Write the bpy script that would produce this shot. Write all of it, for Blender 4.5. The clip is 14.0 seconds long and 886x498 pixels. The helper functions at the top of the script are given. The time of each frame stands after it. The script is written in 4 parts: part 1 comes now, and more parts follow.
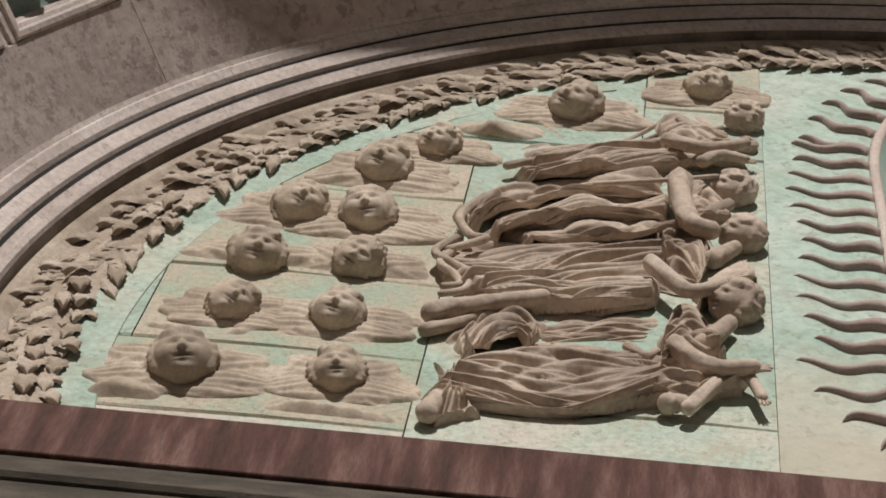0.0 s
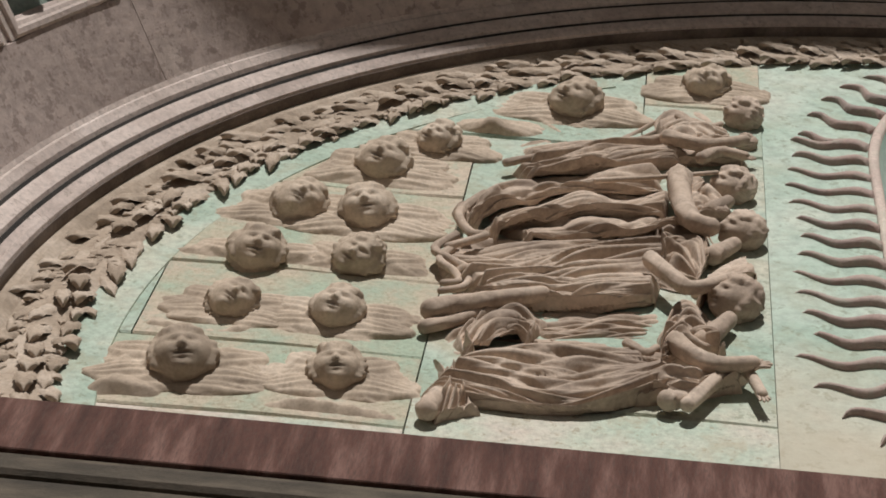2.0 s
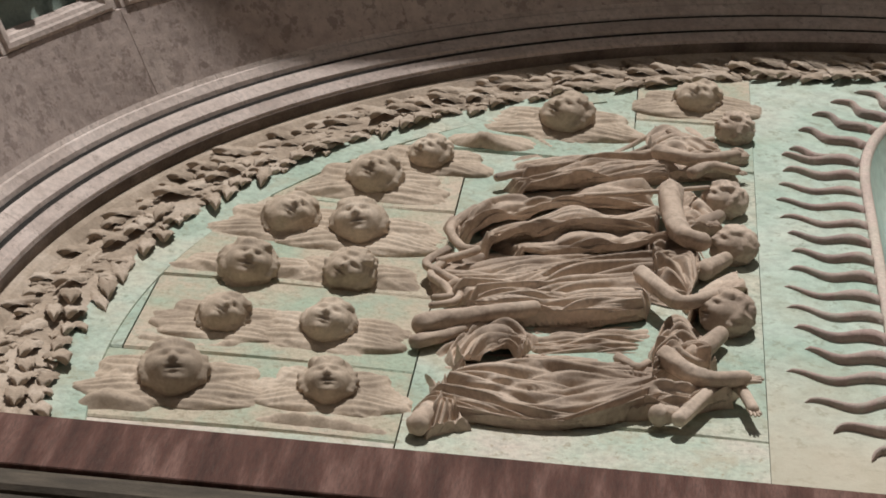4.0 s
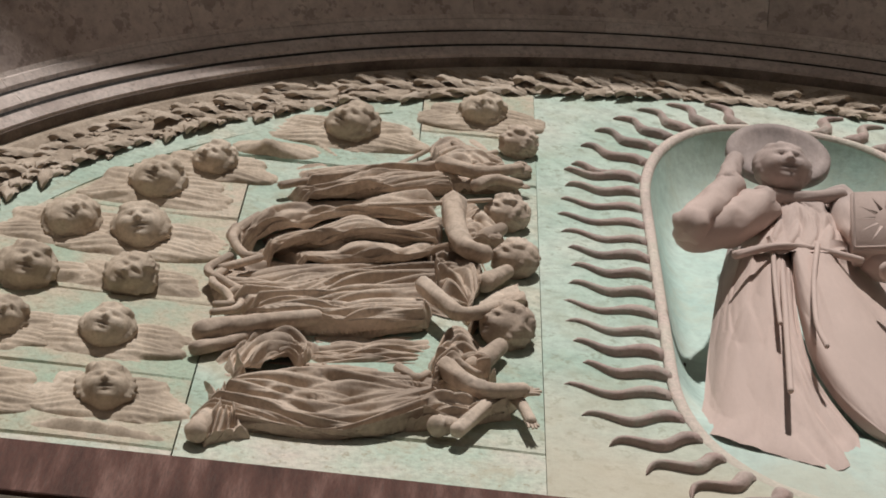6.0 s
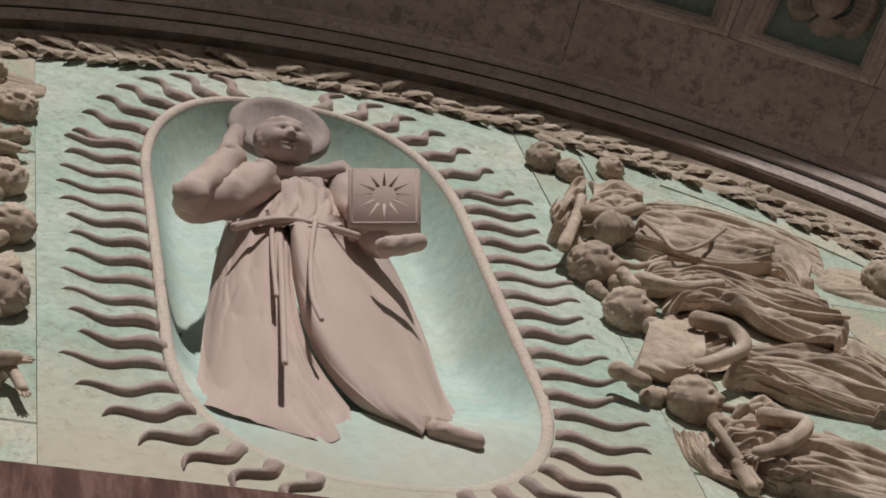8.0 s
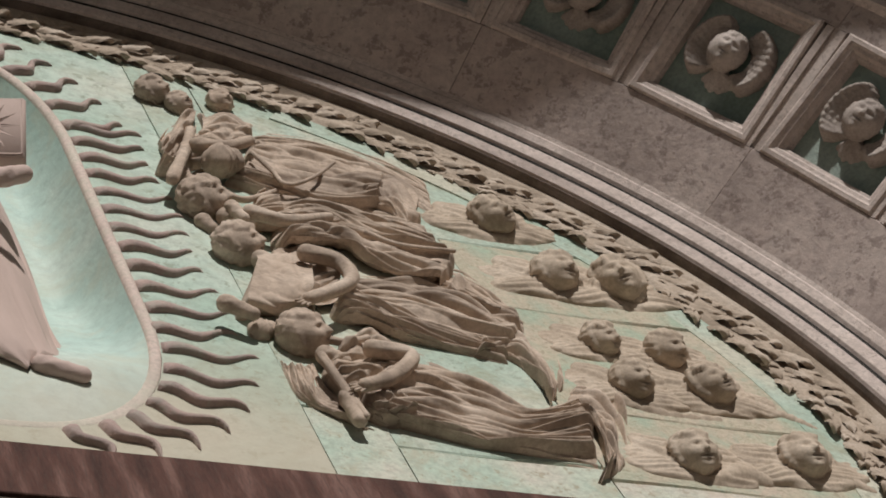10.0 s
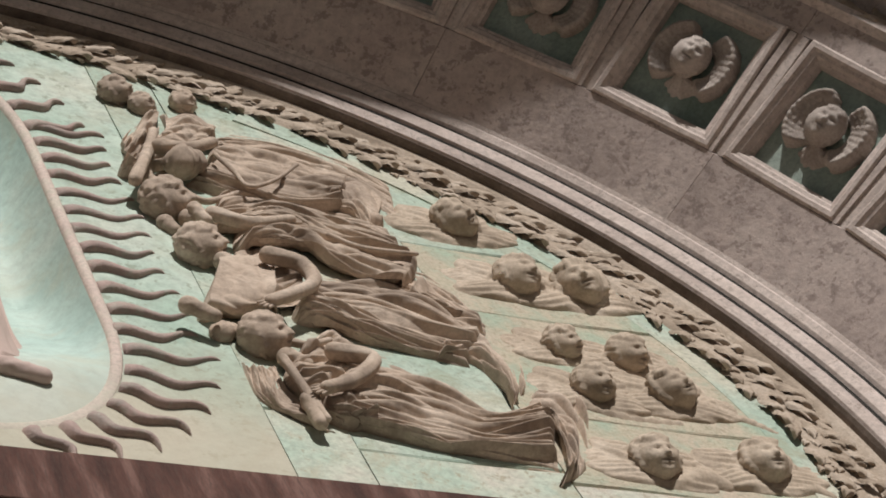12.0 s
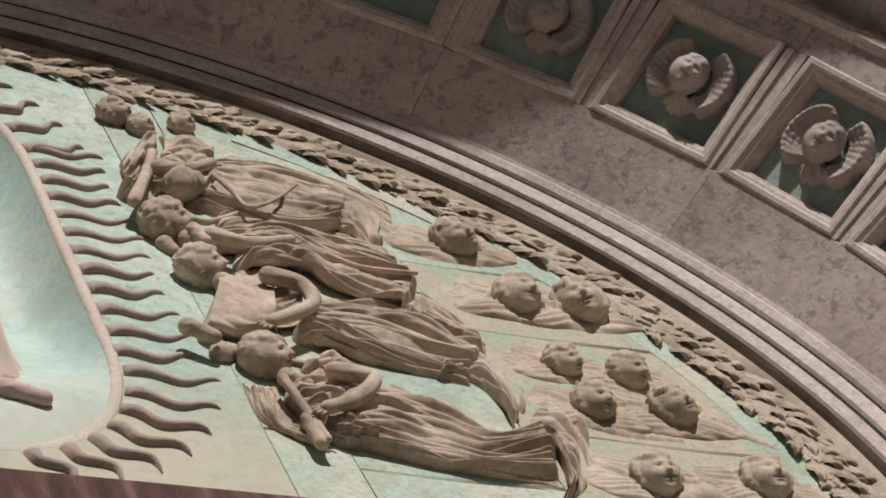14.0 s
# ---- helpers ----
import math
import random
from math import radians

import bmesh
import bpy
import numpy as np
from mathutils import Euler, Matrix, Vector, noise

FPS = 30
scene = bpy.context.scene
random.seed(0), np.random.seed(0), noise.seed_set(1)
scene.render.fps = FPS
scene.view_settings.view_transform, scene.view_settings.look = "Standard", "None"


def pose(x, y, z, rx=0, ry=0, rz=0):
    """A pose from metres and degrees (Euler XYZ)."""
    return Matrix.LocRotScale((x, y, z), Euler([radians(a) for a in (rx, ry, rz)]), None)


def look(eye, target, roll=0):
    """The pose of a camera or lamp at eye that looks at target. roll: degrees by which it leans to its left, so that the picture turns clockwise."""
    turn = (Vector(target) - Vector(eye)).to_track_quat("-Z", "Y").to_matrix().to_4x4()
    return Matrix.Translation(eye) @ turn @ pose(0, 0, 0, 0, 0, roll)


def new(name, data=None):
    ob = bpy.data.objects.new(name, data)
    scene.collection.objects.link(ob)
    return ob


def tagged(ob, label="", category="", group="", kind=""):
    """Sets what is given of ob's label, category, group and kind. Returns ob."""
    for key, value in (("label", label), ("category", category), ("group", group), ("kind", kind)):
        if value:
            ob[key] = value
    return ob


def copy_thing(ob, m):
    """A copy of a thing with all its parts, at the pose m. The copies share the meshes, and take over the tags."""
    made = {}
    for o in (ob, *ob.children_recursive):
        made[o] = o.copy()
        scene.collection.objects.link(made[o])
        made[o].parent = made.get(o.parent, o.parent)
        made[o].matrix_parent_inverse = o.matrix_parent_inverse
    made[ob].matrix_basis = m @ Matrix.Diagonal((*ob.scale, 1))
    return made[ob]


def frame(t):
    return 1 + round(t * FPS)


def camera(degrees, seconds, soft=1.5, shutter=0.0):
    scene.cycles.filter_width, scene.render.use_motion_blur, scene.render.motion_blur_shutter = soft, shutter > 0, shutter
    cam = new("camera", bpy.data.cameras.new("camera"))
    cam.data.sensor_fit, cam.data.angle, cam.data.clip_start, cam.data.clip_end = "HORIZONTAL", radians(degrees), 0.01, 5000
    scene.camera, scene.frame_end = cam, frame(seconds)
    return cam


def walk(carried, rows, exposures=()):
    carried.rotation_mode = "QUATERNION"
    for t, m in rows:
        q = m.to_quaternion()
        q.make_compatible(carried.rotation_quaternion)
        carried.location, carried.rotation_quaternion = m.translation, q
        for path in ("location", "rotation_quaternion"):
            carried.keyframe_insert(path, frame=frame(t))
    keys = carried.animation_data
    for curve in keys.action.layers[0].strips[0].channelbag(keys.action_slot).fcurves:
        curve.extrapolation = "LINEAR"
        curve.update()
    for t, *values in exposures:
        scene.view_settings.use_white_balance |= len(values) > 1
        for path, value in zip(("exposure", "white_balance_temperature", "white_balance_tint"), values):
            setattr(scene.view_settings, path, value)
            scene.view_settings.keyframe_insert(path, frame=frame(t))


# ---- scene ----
cam = camera(21.33, 14.0, soft=1.8)
EYE = (-1.052, -2.179, 1.6)
TURNS = [
    (0.0, 156.909, -6.047, -2.855),
    (0.5, 156.772, -5.903, -2.634),
    (1.0, 156.642, -5.941, -2.506),
    (1.5, 156.613, -5.889, -2.567),
    (2.0, 156.829, -6.002, -2.779),
    (2.5, 156.897, -6.021, -2.860),
    (2.7, 156.875, -5.944, -2.600),
    (4.8, 157.544, -5.580, -3.812),
    (5.0, 157.619, -5.034, -4.255),
    (5.5, 157.739, -3.072, -4.986),
    (6.0, 157.618, -1.409, -6.065),
    (6.5, 157.502, 0.624, -7.165),
    (7.0, 157.283, 3.532, -8.441),
    (7.5, 156.866, 6.512, -9.966),
    (8.0, 156.477, 9.143, -12.369),
    (8.5, 155.965, 11.888, -13.843),
    (9.0, 154.890, 14.580, -15.915),
    (9.2, 154.272, 15.826, -16.144),
    (11.3, 153.662, 18.149, -17.262),
    (11.5, 153.678, 18.125, -17.435),
    (12.0, 153.676, 18.320, -17.481),
    (12.5, 153.782, 18.493, -17.441),
    (13.0, 153.823, 18.375, -17.335),
    (13.5, 153.963, 18.369, -17.449),
    (14.0, 154.265, 18.523, -17.076),
]
LIGHTNESS = [(0.0, 0.0), (6.5, 0.0), (7.0, -0.02), (7.5, -0.09), (8.0, -0.26), (8.5, -0.38), (9.0, -0.33), (9.2, -0.3), (11.3, 0.03), (14.0, 0.04)]
walk(cam, [(t, pose(*EYE, rx, ry, rz)) for t, rx, ry, rz in TURNS], LIGHTNESS)

# ---- light ----
S = 2.2          # inner radius of the lunette
Z0 = 6.057       # height of the lunette's centre
SUN_EL, SUN_AZ = 30.0, -2.0
world = bpy.data.worlds.new("sky")
scene.world = world
world.use_nodes = True
sky = world.node_tree.nodes.new("ShaderNodeTexSky")
sky.sky_type, sky.sun_disc = "NISHITA", False
sky.sun_elevation, sky.sun_rotation = radians(SUN_EL), radians(180 - SUN_AZ)
world.node_tree.links.new(sky.outputs[0], world.node_tree.nodes["Background"].inputs[0])
world.node_tree.nodes["Background"].inputs[1].default_value = 0.0125
sun = new("sun", bpy.data.lights.new("sun", "SUN"))
sun.data.energy, sun.data.angle, sun.data.color = 3.6, radians(1.5), (1.0, 0.965, 0.94)
sun.matrix_world = look((10 * math.tan(radians(SUN_AZ)), -10, Z0 + 10 * math.tan(radians(SUN_EL))), (0, 0, Z0))

# ---- materials ----
def stone(name, colours, scale=1.0, rough=0.85, speck=0.0, speck_colour=(0.1, 0.08, 0.07), bump=0.4, streak=0.0, vary=0.12, low=None, stain=None):
    """Weathered stone: three tones mixed in patches, fine grain, pits or speckles, relief."""
    m = bpy.data.materials.new(name)
    m.use_nodes = True
    nt = m.node_tree
    bsdf = nt.nodes["Principled BSDF"]
    bsdf.inputs["Roughness"].default_value = rough
    tc = nt.nodes.new("ShaderNodeTexCoord")
    info = nt.nodes.new("ShaderNodeObjectInfo")
    shift = nt.nodes.new("ShaderNodeVectorMath")
    shift.operation = "ADD"
    nt.links.new(tc.outputs["Object"], shift.inputs[0])
    grow = nt.nodes.new("ShaderNodeMath")
    grow.operation = "MULTIPLY"
    grow.inputs[1].default_value = 37.0
    nt.links.new(info.outputs["Random"], grow.inputs[0])
    nt.links.new(grow.outputs[0], shift.inputs[1])
    if streak:
        mp = nt.nodes.new("ShaderNodeMapping")
        mp.inputs["Scale"].default_value = (1, 1, 1 / streak)
        nt.links.new(shift.outputs[0], mp.inputs[0])
        where = mp.outputs[0]
    else:
        where = shift.outputs[0]
    def noise_node(sc, det, rough_=0.6):
        n = nt.nodes.new("ShaderNodeTexNoise")
        n.inputs["Scale"].default_value = sc * scale
        n.inputs["Detail"].default_value = det
        n.inputs["Roughness"].default_value = rough_
        nt.links.new(where, n.inputs["Vector"])
        return n
    def ramp(sock, stops):
        r = nt.nodes.new("ShaderNodeValToRGB")
        e = r.color_ramp.elements
        while len(e) < len(stops):
            e.new(0.5)
        for k, (p, c) in enumerate(stops):
            e[k].position, e[k].color = p, (*c, 1)
        nt.links.new(sock, r.inputs[0])
        return r.outputs[0]
    def mix(kind, fac, a, b):
        n = nt.nodes.new("ShaderNodeMix")
        n.data_type, n.blend_type = "RGBA", kind
        if isinstance(fac, float):
            n.inputs[0].default_value = fac
        else:
            nt.links.new(fac, n.inputs[0])
        nt.links.new(a, n.inputs[6])
        if isinstance(b, tuple):
            n.inputs[7].default_value = (*b, 1)
        else:
            nt.links.new(b, n.inputs[7])
        return n.outputs[2]
    big = noise_node(2.2, 5)
    col = ramp(big.outputs[0], [(0.36, colours[0]), (0.5, colours[1]), (0.64, colours[2])])
    fine = noise_node(38, 6, 0.7)
    g = ramp(fine.outputs[0], [(0.3, (1 - 2.2 * vary,) * 3), (0.55, (1, 1, 1)), (0.75, (1 + vary,) * 3)])
    col = mix("MULTIPLY", 1.0, col, g)
    if speck:
        sp = noise_node(26, 3, 0.8)
        f = ramp(sp.outputs[0], [(0.6 - 0.12 * speck, (0, 0, 0)), (0.66 - 0.1 * speck, (1, 1, 1))])
        half = nt.nodes.new("ShaderNodeMath")
        half.operation = "MULTIPLY"
        half.inputs[1].default_value = 0.55
        nt.links.new(f, half.inputs[0])
        col = mix("MIX", half.outputs[0], col, speck_colour)
    if stain:
        blot = noise_node(6.5, 8, 0.72)
        blot.inputs["Distortion"].default_value = 0.6
        cover = ramp(blot.outputs[0], [(0.5, (0, 0, 0)), (0.62, (stain[1],) * 3), (0.8, (min(1, 1.5 * stain[1]),) * 3)])
        col = mix("MIX", cover, col, stain[0])
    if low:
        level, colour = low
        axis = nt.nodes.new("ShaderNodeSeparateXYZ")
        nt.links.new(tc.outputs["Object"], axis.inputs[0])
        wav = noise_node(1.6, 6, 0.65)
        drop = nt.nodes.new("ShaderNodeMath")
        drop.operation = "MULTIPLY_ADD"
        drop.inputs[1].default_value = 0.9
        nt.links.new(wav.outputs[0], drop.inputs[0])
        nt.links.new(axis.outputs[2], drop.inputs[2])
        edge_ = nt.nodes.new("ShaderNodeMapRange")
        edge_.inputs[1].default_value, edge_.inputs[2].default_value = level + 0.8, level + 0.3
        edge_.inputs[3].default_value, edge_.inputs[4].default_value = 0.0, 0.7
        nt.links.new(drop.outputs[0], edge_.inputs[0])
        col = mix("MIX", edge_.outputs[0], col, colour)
    nt.links.new(col, bsdf.inputs["Base Color"])
    bp = nt.nodes.new("ShaderNodeBump")
    bp.inputs["Strength"].default_value = bump
    bp.inputs["Distance"].default_value = 0.009
    nt.links.new(fine.outputs[0], bp.inputs["Height"])
    nt.links.new(bp.outputs[0], bsdf.inputs["Normal"])
    return m

PATINA = stone("green_patina", [(0.36, 0.465, 0.375), (0.45, 0.53, 0.44), (0.55, 0.535, 0.43)], 1.3, speck=0.25, speck_colour=(0.22, 0.24, 0.17), stain=((0.34, 0.33, 0.23), 0.5))
PANEL = stone("panel_patina", [(0.38, 0.5, 0.41), (0.48, 0.57, 0.485), (0.56, 0.58, 0.49)], 0.8, speck=0.25, speck_colour=(0.22, 0.24, 0.17), low=(6.0, (0.49, 0.42, 0.315)), stain=((0.36, 0.38, 0.28), 0.4))
PALE = stone("pale_stained_slab", [(0.45, 0.54, 0.44), (0.54, 0.56, 0.46), (0.62, 0.55, 0.47)], 1.6, speck=0.2, speck_colour=(0.3, 0.24, 0.15), stain=((0.42, 0.36, 0.25), 0.45))
TAN = stone("tan_green_slab", [(0.37, 0.45, 0.34), (0.48, 0.43, 0.32), (0.54, 0.45, 0.35)], 2.0, speck=0.2, speck_colour=(0.26, 0.22, 0.15), stain=((0.34, 0.41, 0.32), 0.5))
NICHE = stone("niche_blue_green", [(0.42, 0.56, 0.505), (0.49, 0.62, 0.555), (0.57, 0.65, 0.575)], 0.8, vary=0.08, bump=0.25, low=(5.72, (0.56, 0.5, 0.4)), stain=((0.5, 0.53, 0.43), 0.5))
FIGURE = stone("weathered_figure_stone", [(0.35, 0.272, 0.212), (0.51, 0.4, 0.31), (0.62, 0.505, 0.405)], 2.0, vary=0.1, bump=0.25, stain=((0.25, 0.19, 0.145), 0.5))
CHERUB = stone("cherub_stone", [(0.37, 0.295, 0.222), (0.52, 0.42, 0.32), (0.6, 0.5, 0.395)], 2.5, vary=0.1, bump=0.25, stain=((0.3, 0.235, 0.17), 0.5))
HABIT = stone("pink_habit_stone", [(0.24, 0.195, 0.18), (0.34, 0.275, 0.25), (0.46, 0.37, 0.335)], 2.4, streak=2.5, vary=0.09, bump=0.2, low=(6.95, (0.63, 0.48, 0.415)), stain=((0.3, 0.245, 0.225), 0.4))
FLAME = stone("flame_stone", [(0.36, 0.28, 0.25), (0.44, 0.32, 0.28), (0.46, 0.37, 0.32)], 2.5, vary=0.08, stain=((0.4, 0.4, 0.33), 0.45))
COFFER_FIGURE = stone("coffer_figure_stone", [(0.33, 0.275, 0.24), (0.43, 0.365, 0.32), (0.52, 0.45, 0.4)], 3.0)
RIM = stone("rim_stone", [(0.58, 0.47, 0.41), (0.66, 0.54, 0.47), (0.64, 0.57, 0.48)], 2.5, low=(5.78, (0.47, 0.47, 0.37)), stain=((0.5, 0.47, 0.38), 0.5))
GARLAND = stone("garland_stone", [(0.31, 0.242, 0.178), (0.44, 0.352, 0.27), (0.54, 0.45, 0.362)], 2.6)
MOULD = stone("moulding_stone", [(0.5, 0.415, 0.37), (0.6, 0.505, 0.452), (0.66, 0.565, 0.512)], 1.5, speck=0.25, speck_colour=(0.3, 0.24, 0.2), stain=((0.4, 0.32, 0.28), 0.45))
SOFFIT = stone("speckled_soffit_stone", [(0.4, 0.325, 0.29), (0.49, 0.4, 0.36), (0.57, 0.48, 0.43)], 0.75, speck=0.55, speck_colour=(0.2, 0.15, 0.13))
COFFER = stone("coffer_green", [(0.2, 0.27, 0.235), (0.27, 0.345, 0.3), (0.35, 0.42, 0.365)], 2.0)
RED = stone("red_marble", [(0.06, 0.026, 0.019), (0.105, 0.046, 0.034), (0.2, 0.11, 0.088)], 9.0, rough=0.95, streak=7.0, speck=0.5, speck_colour=(0.08, 0.05, 0.04))
BROWN = stone("brown_moulding_stone", [(0.045, 0.036, 0.025), (0.075, 0.06, 0.042), (0.12, 0.095, 0.068)], 3.0, streak=0.3)
MORTAR = stone("dark_joint", [(0.1, 0.13, 0.095), (0.15, 0.17, 0.12), (0.19, 0.2, 0.14)], 4.0)
# near-black that paints the shade inside the moulding grooves
GROOVE_SHADE = stone("groove_shade", [(0.02, 0.017, 0.014), (0.03, 0.025, 0.02), (0.045, 0.036, 0.03)], 4.0)
# darker stone tone standing in for shade on the inner fascia
FASCIA_SHADE = stone("fascia_shade", [(0.13, 0.1, 0.08), (0.19, 0.15, 0.12), (0.27, 0.215, 0.18)], 3.0)
PAVING = stone("paving_stone", [(0.065, 0.06, 0.055), (0.085, 0.078, 0.07), (0.105, 0.096, 0.086)], 0.4)

# ---- mesh helpers ----
def solid(name, verts, faces, material, parent=None, label="", smooth=False):
    """One mesh object from lunette units: x right, y depth, z up from the lunette's centre."""
    me = bpy.data.meshes.new(name)
    v = np.asarray(verts, dtype=float) * S
    if parent is None or not parent.get("local"):
        v = v + np.array((0, 0, Z0))
    me.from_pydata(v.tolist(), [], [tuple(int(k) for k in f) for f in faces])
    me.materials.append(material)
    if smooth:
        me.polygons.foreach_set("use_smooth", [True] * len(me.polygons))
    me.update()
    ob = new(name, me)
    if parent is not None:
        ob.parent = parent
    if label:
        ob["label"] = label
    return ob

def turned(vf):
    """Faces seen from the front: bmesh makes the normals agree."""
    v, f = vf
    bm = bmesh.new()
    vs = [bm.verts.new(p) for p in v]
    for q in f:
        bm.faces.new([vs[k] for k in q])
    bmesh.ops.recalc_face_normals(bm, faces=bm.faces)
    bm.verts.index_update()
    out = [tuple(p.co) for p in bm.verts], [[p.index for p in q.verts] for q in bm.faces]
    bm.free()
    return out

def ring(profile, a0, a1, n, caps=True):
    """A closed profile of (radius, depth) swept round the lunette's centre."""
    v, f, k = [], [], len(profile)
    for i in range(n + 1):
        a = radians(a0 + (a1 - a0) * i / n)
        v += [(r * math.cos(a), y, r * math.sin(a)) for r, y in profile]
    for i in range(n):
        for j in range(k):
            f.append((i * k + j, i * k + (j + 1) % k, (i + 1) * k + (j + 1) % k, (i + 1) * k + j))
    if caps:
        f += [tuple(range(k)), tuple(n * k + j for j in range(k))]
    return turned((v, f))

def block(a, b, bevel=0.002):
    """A bevelled box between two corners."""
    bm = bmesh.new()
    bmesh.ops.create_cube(bm, size=1)
    for p in bm.verts:
        p.co = Vector([(a[i] + b[i]) / 2 + p.co[i] * (b[i] - a[i]) for i in range(3)])
    if bevel:
        bmesh.ops.bevel(bm, geom=list(bm.edges), offset=bevel, segments=1, affect="EDGES")
    bm.verts.index_update()
    out = [tuple(p.co) for p in bm.verts], [[p.index for p in q.verts] for q in bm.faces]
    bm.free()
    return out

def along(points, n):
    """n samples of a smooth line through a few points."""
    p = np.array(points, dtype=float)
    t = np.linspace(0, len(p) - 1, n)
    i = np.clip(t.astype(int), 0, len(p) - 2)
    u = (t - i)[:, None]
    a, b = p[np.maximum(i - 1, 0)], p[np.minimum(i + 2, len(p) - 1)]
    q, r = p[i], p[i + 1]
    return 0.5 * (2 * q + (r - a) * u + (2 * a - 5 * q + 4 * r - b) * u ** 2 + (3 * q - a - 3 * r + b) * u ** 3)

class Sculpt:
    """Relief carved as a height over a plane, with rounded strands, limbs and free heads joined into one mesh."""

    def __init__(self, x0, x1, z0, z1, step=0.0026, seed=0, floor=-0.004):
        self.x = np.arange(x0, x1, step)
        self.z = np.arange(z0, z1, step * 0.75)
        self.floor = floor
        self.h = np.full((len(self.z), len(self.x)), floor)
        self.step, self.rng, self.extra = step, np.random.RandomState(seed), []

    def ball(self, x, z, h, r, tall=1.0):
        i0, i1 = np.searchsorted(self.x, (x - r, x + r))
        j0, j1 = np.searchsorted(self.z, (z - r, z + r))
        if i0 >= i1 or j0 >= j1:
            return
        d = (self.x[None, i0:i1] - x) ** 2 + (self.z[j0:j1, None] - z) ** 2
        v = np.where(d < r * r, h + tall * np.sqrt(np.maximum(r * r - d, 0)), -1)
        part = self.h[j0:j1, i0:i1]
        np.maximum(part, v, out=part)

    def limb(self, points, h, r, taper=0.56, hand=False):
        """A rounded limb: a free tube with round ends, its axis at height h."""
        n, k = 30, 18
        p = along(points, n)
        d = np.gradient(p, axis=0)
        d /= np.maximum(np.hypot(d[:, 0], d[:, 1]), 1e-6)[:, None]
        v, f = [], []
        for i in range(n + 12):
            c = min(max(i - 6, 0), n - 1)
            over = (i - 6) if i < 6 else (i - n - 5) if i > n + 5 else 0
            over = math.sin(over * math.pi / 12)
            rr = r * (1 - (1 - taper) * c / (n - 1))
            q = rr * math.sqrt(max(1 - over * over, 0)) + 1e-5
            o = p[c] + d[c] * rr * over
            for m in range(k):
                a = 2 * math.pi * m / k
                w = q * (1 + (0.3 * (abs(math.sin(2.5 * a + 0.2 * c + 60 * r)) ** 0.6 - 0.6) * (0.4 + 0.6 * math.sin(0.23 * c + 20 * h) ** 2) if 0.004 < r < 0.03 and c < 0.6 * n else 0) + (0.1 if r > 0.03 else 0.18 if r > 0.012 else 0.06) * noise.noise(Vector((2.2 * math.cos(a), 2.2 * math.sin(a), 0.16 * c)) + Vector((points[0][0] * 40, h * 50, r * 90))))
                v.append((o[0] - d[c][1] * w * math.cos(a), -h - w * math.sin(a), o[1] + d[c][0] * w * math.cos(a)))
        for i in range(n + 11):
            for m in range(k):
                f.append((i * k + m, i * k + (m + 1) % k, (i + 1) * k + (m + 1) % k, (i + 1) * k + m))
        f += [tuple(range(k)), tuple((n + 11) * k + m for m in range(k))]
        self.extra.append((v, f))
        if hand:
            q, tip, across = r * taper, p[-1], np.array((-d[-1][1], d[-1][0]))
            for m, l in ((-1, 1.9), (-0.3, 2.4), (0.4, 2.3), (1, 1.6)):
                o = tip + across * q * m * 0.75
                self.limb([o, o + d[-1] * q * l * 0.6, o + d[-1] * q * l + across * q * m * 0.2], h * 0.95, q * 0.34, 0.6)

    def scatter(self, px, pz, hh):
        """Heights of many points, the highest in each cell kept."""
        i = np.clip(np.rint((px - self.x[0]) / self.step).astype(int), 0, len(self.x) - 1)
        j = np.clip(np.rint((pz - self.z[0]) / (self.step * 0.75)).astype(int), 0, len(self.z) - 1)
        np.maximum.at(self.h, (j.ravel(), i.ravel()), hh.ravel())

    def waves(self, s, t, fs, ft, k=5):
        """Smooth random field, about -1 to 1, from a few slanting waves."""
        out = np.zeros_like(s)
        for _ in range(k):
            out += np.sin(self.rng.uniform(0.3, 1) * fs * s * self.rng.choice((-1, 1)) + self.rng.uniform(0.3, 1) * ft * t + self.rng.uniform(0, 6.3))
        return out / (0.55 * k)

    def grain(self, a, b):
        """Smooth gradient noise over two coordinates, about -0.7 to 0.7."""
        turn = self.rng.uniform(0, 2 * math.pi, (64, 64))
        a, b = a + self.rng.uniform(8, 24), b + self.rng.uniform(8, 24)
        i, j = np.floor(a).astype(int), np.floor(b).astype(int)
        u, w = a - i, b - j
        def corner(di, dj):
            g = turn[(i + di) % 64, (j + dj) % 64]
            return np.cos(g) * (u - di) + np.sin(g) * (w - dj)
        su, sw = u * u * u * (u * (6 * u - 15) + 10), w * w * w * (w * (6 * w - 15) + 10)
        return (corner(0, 0) * (1 - su) + corner(1, 0) * su) * (1 - sw) + (corner(0, 1) * (1 - su) + corner(1, 1) * su) * sw

    def robe(self, guides, n, deep, calm=0.0):
        """Cloth laid through a few guide lines from its upper to its lower edge, each at its own height, with folds that overlap downwards."""
        m = 190
        lines = np.array([np.column_stack([along(p, m), np.linspace(*h, m) if isinstance(h, tuple) else np.full(m, h)]) for h, p in guides])
        tall = np.hypot(*(lines[0, m // 2, :2] - lines[-1, m // 2, :2]))
        k = int(np.clip(13 * n, 60, 230))
        s, t = np.linspace(0, 1, k), np.linspace(0, 1, m)
        pos = s * (len(guides) - 1)
        i = np.clip(pos.astype(int), 0, len(guides) - 2)
        u = (pos - i)[:, None, None]
        q, r = lines[i], lines[i + 1]
        a, b = lines[np.maximum(i - 1, 0)], lines[np.minimum(i + 2, len(guides) - 1)]
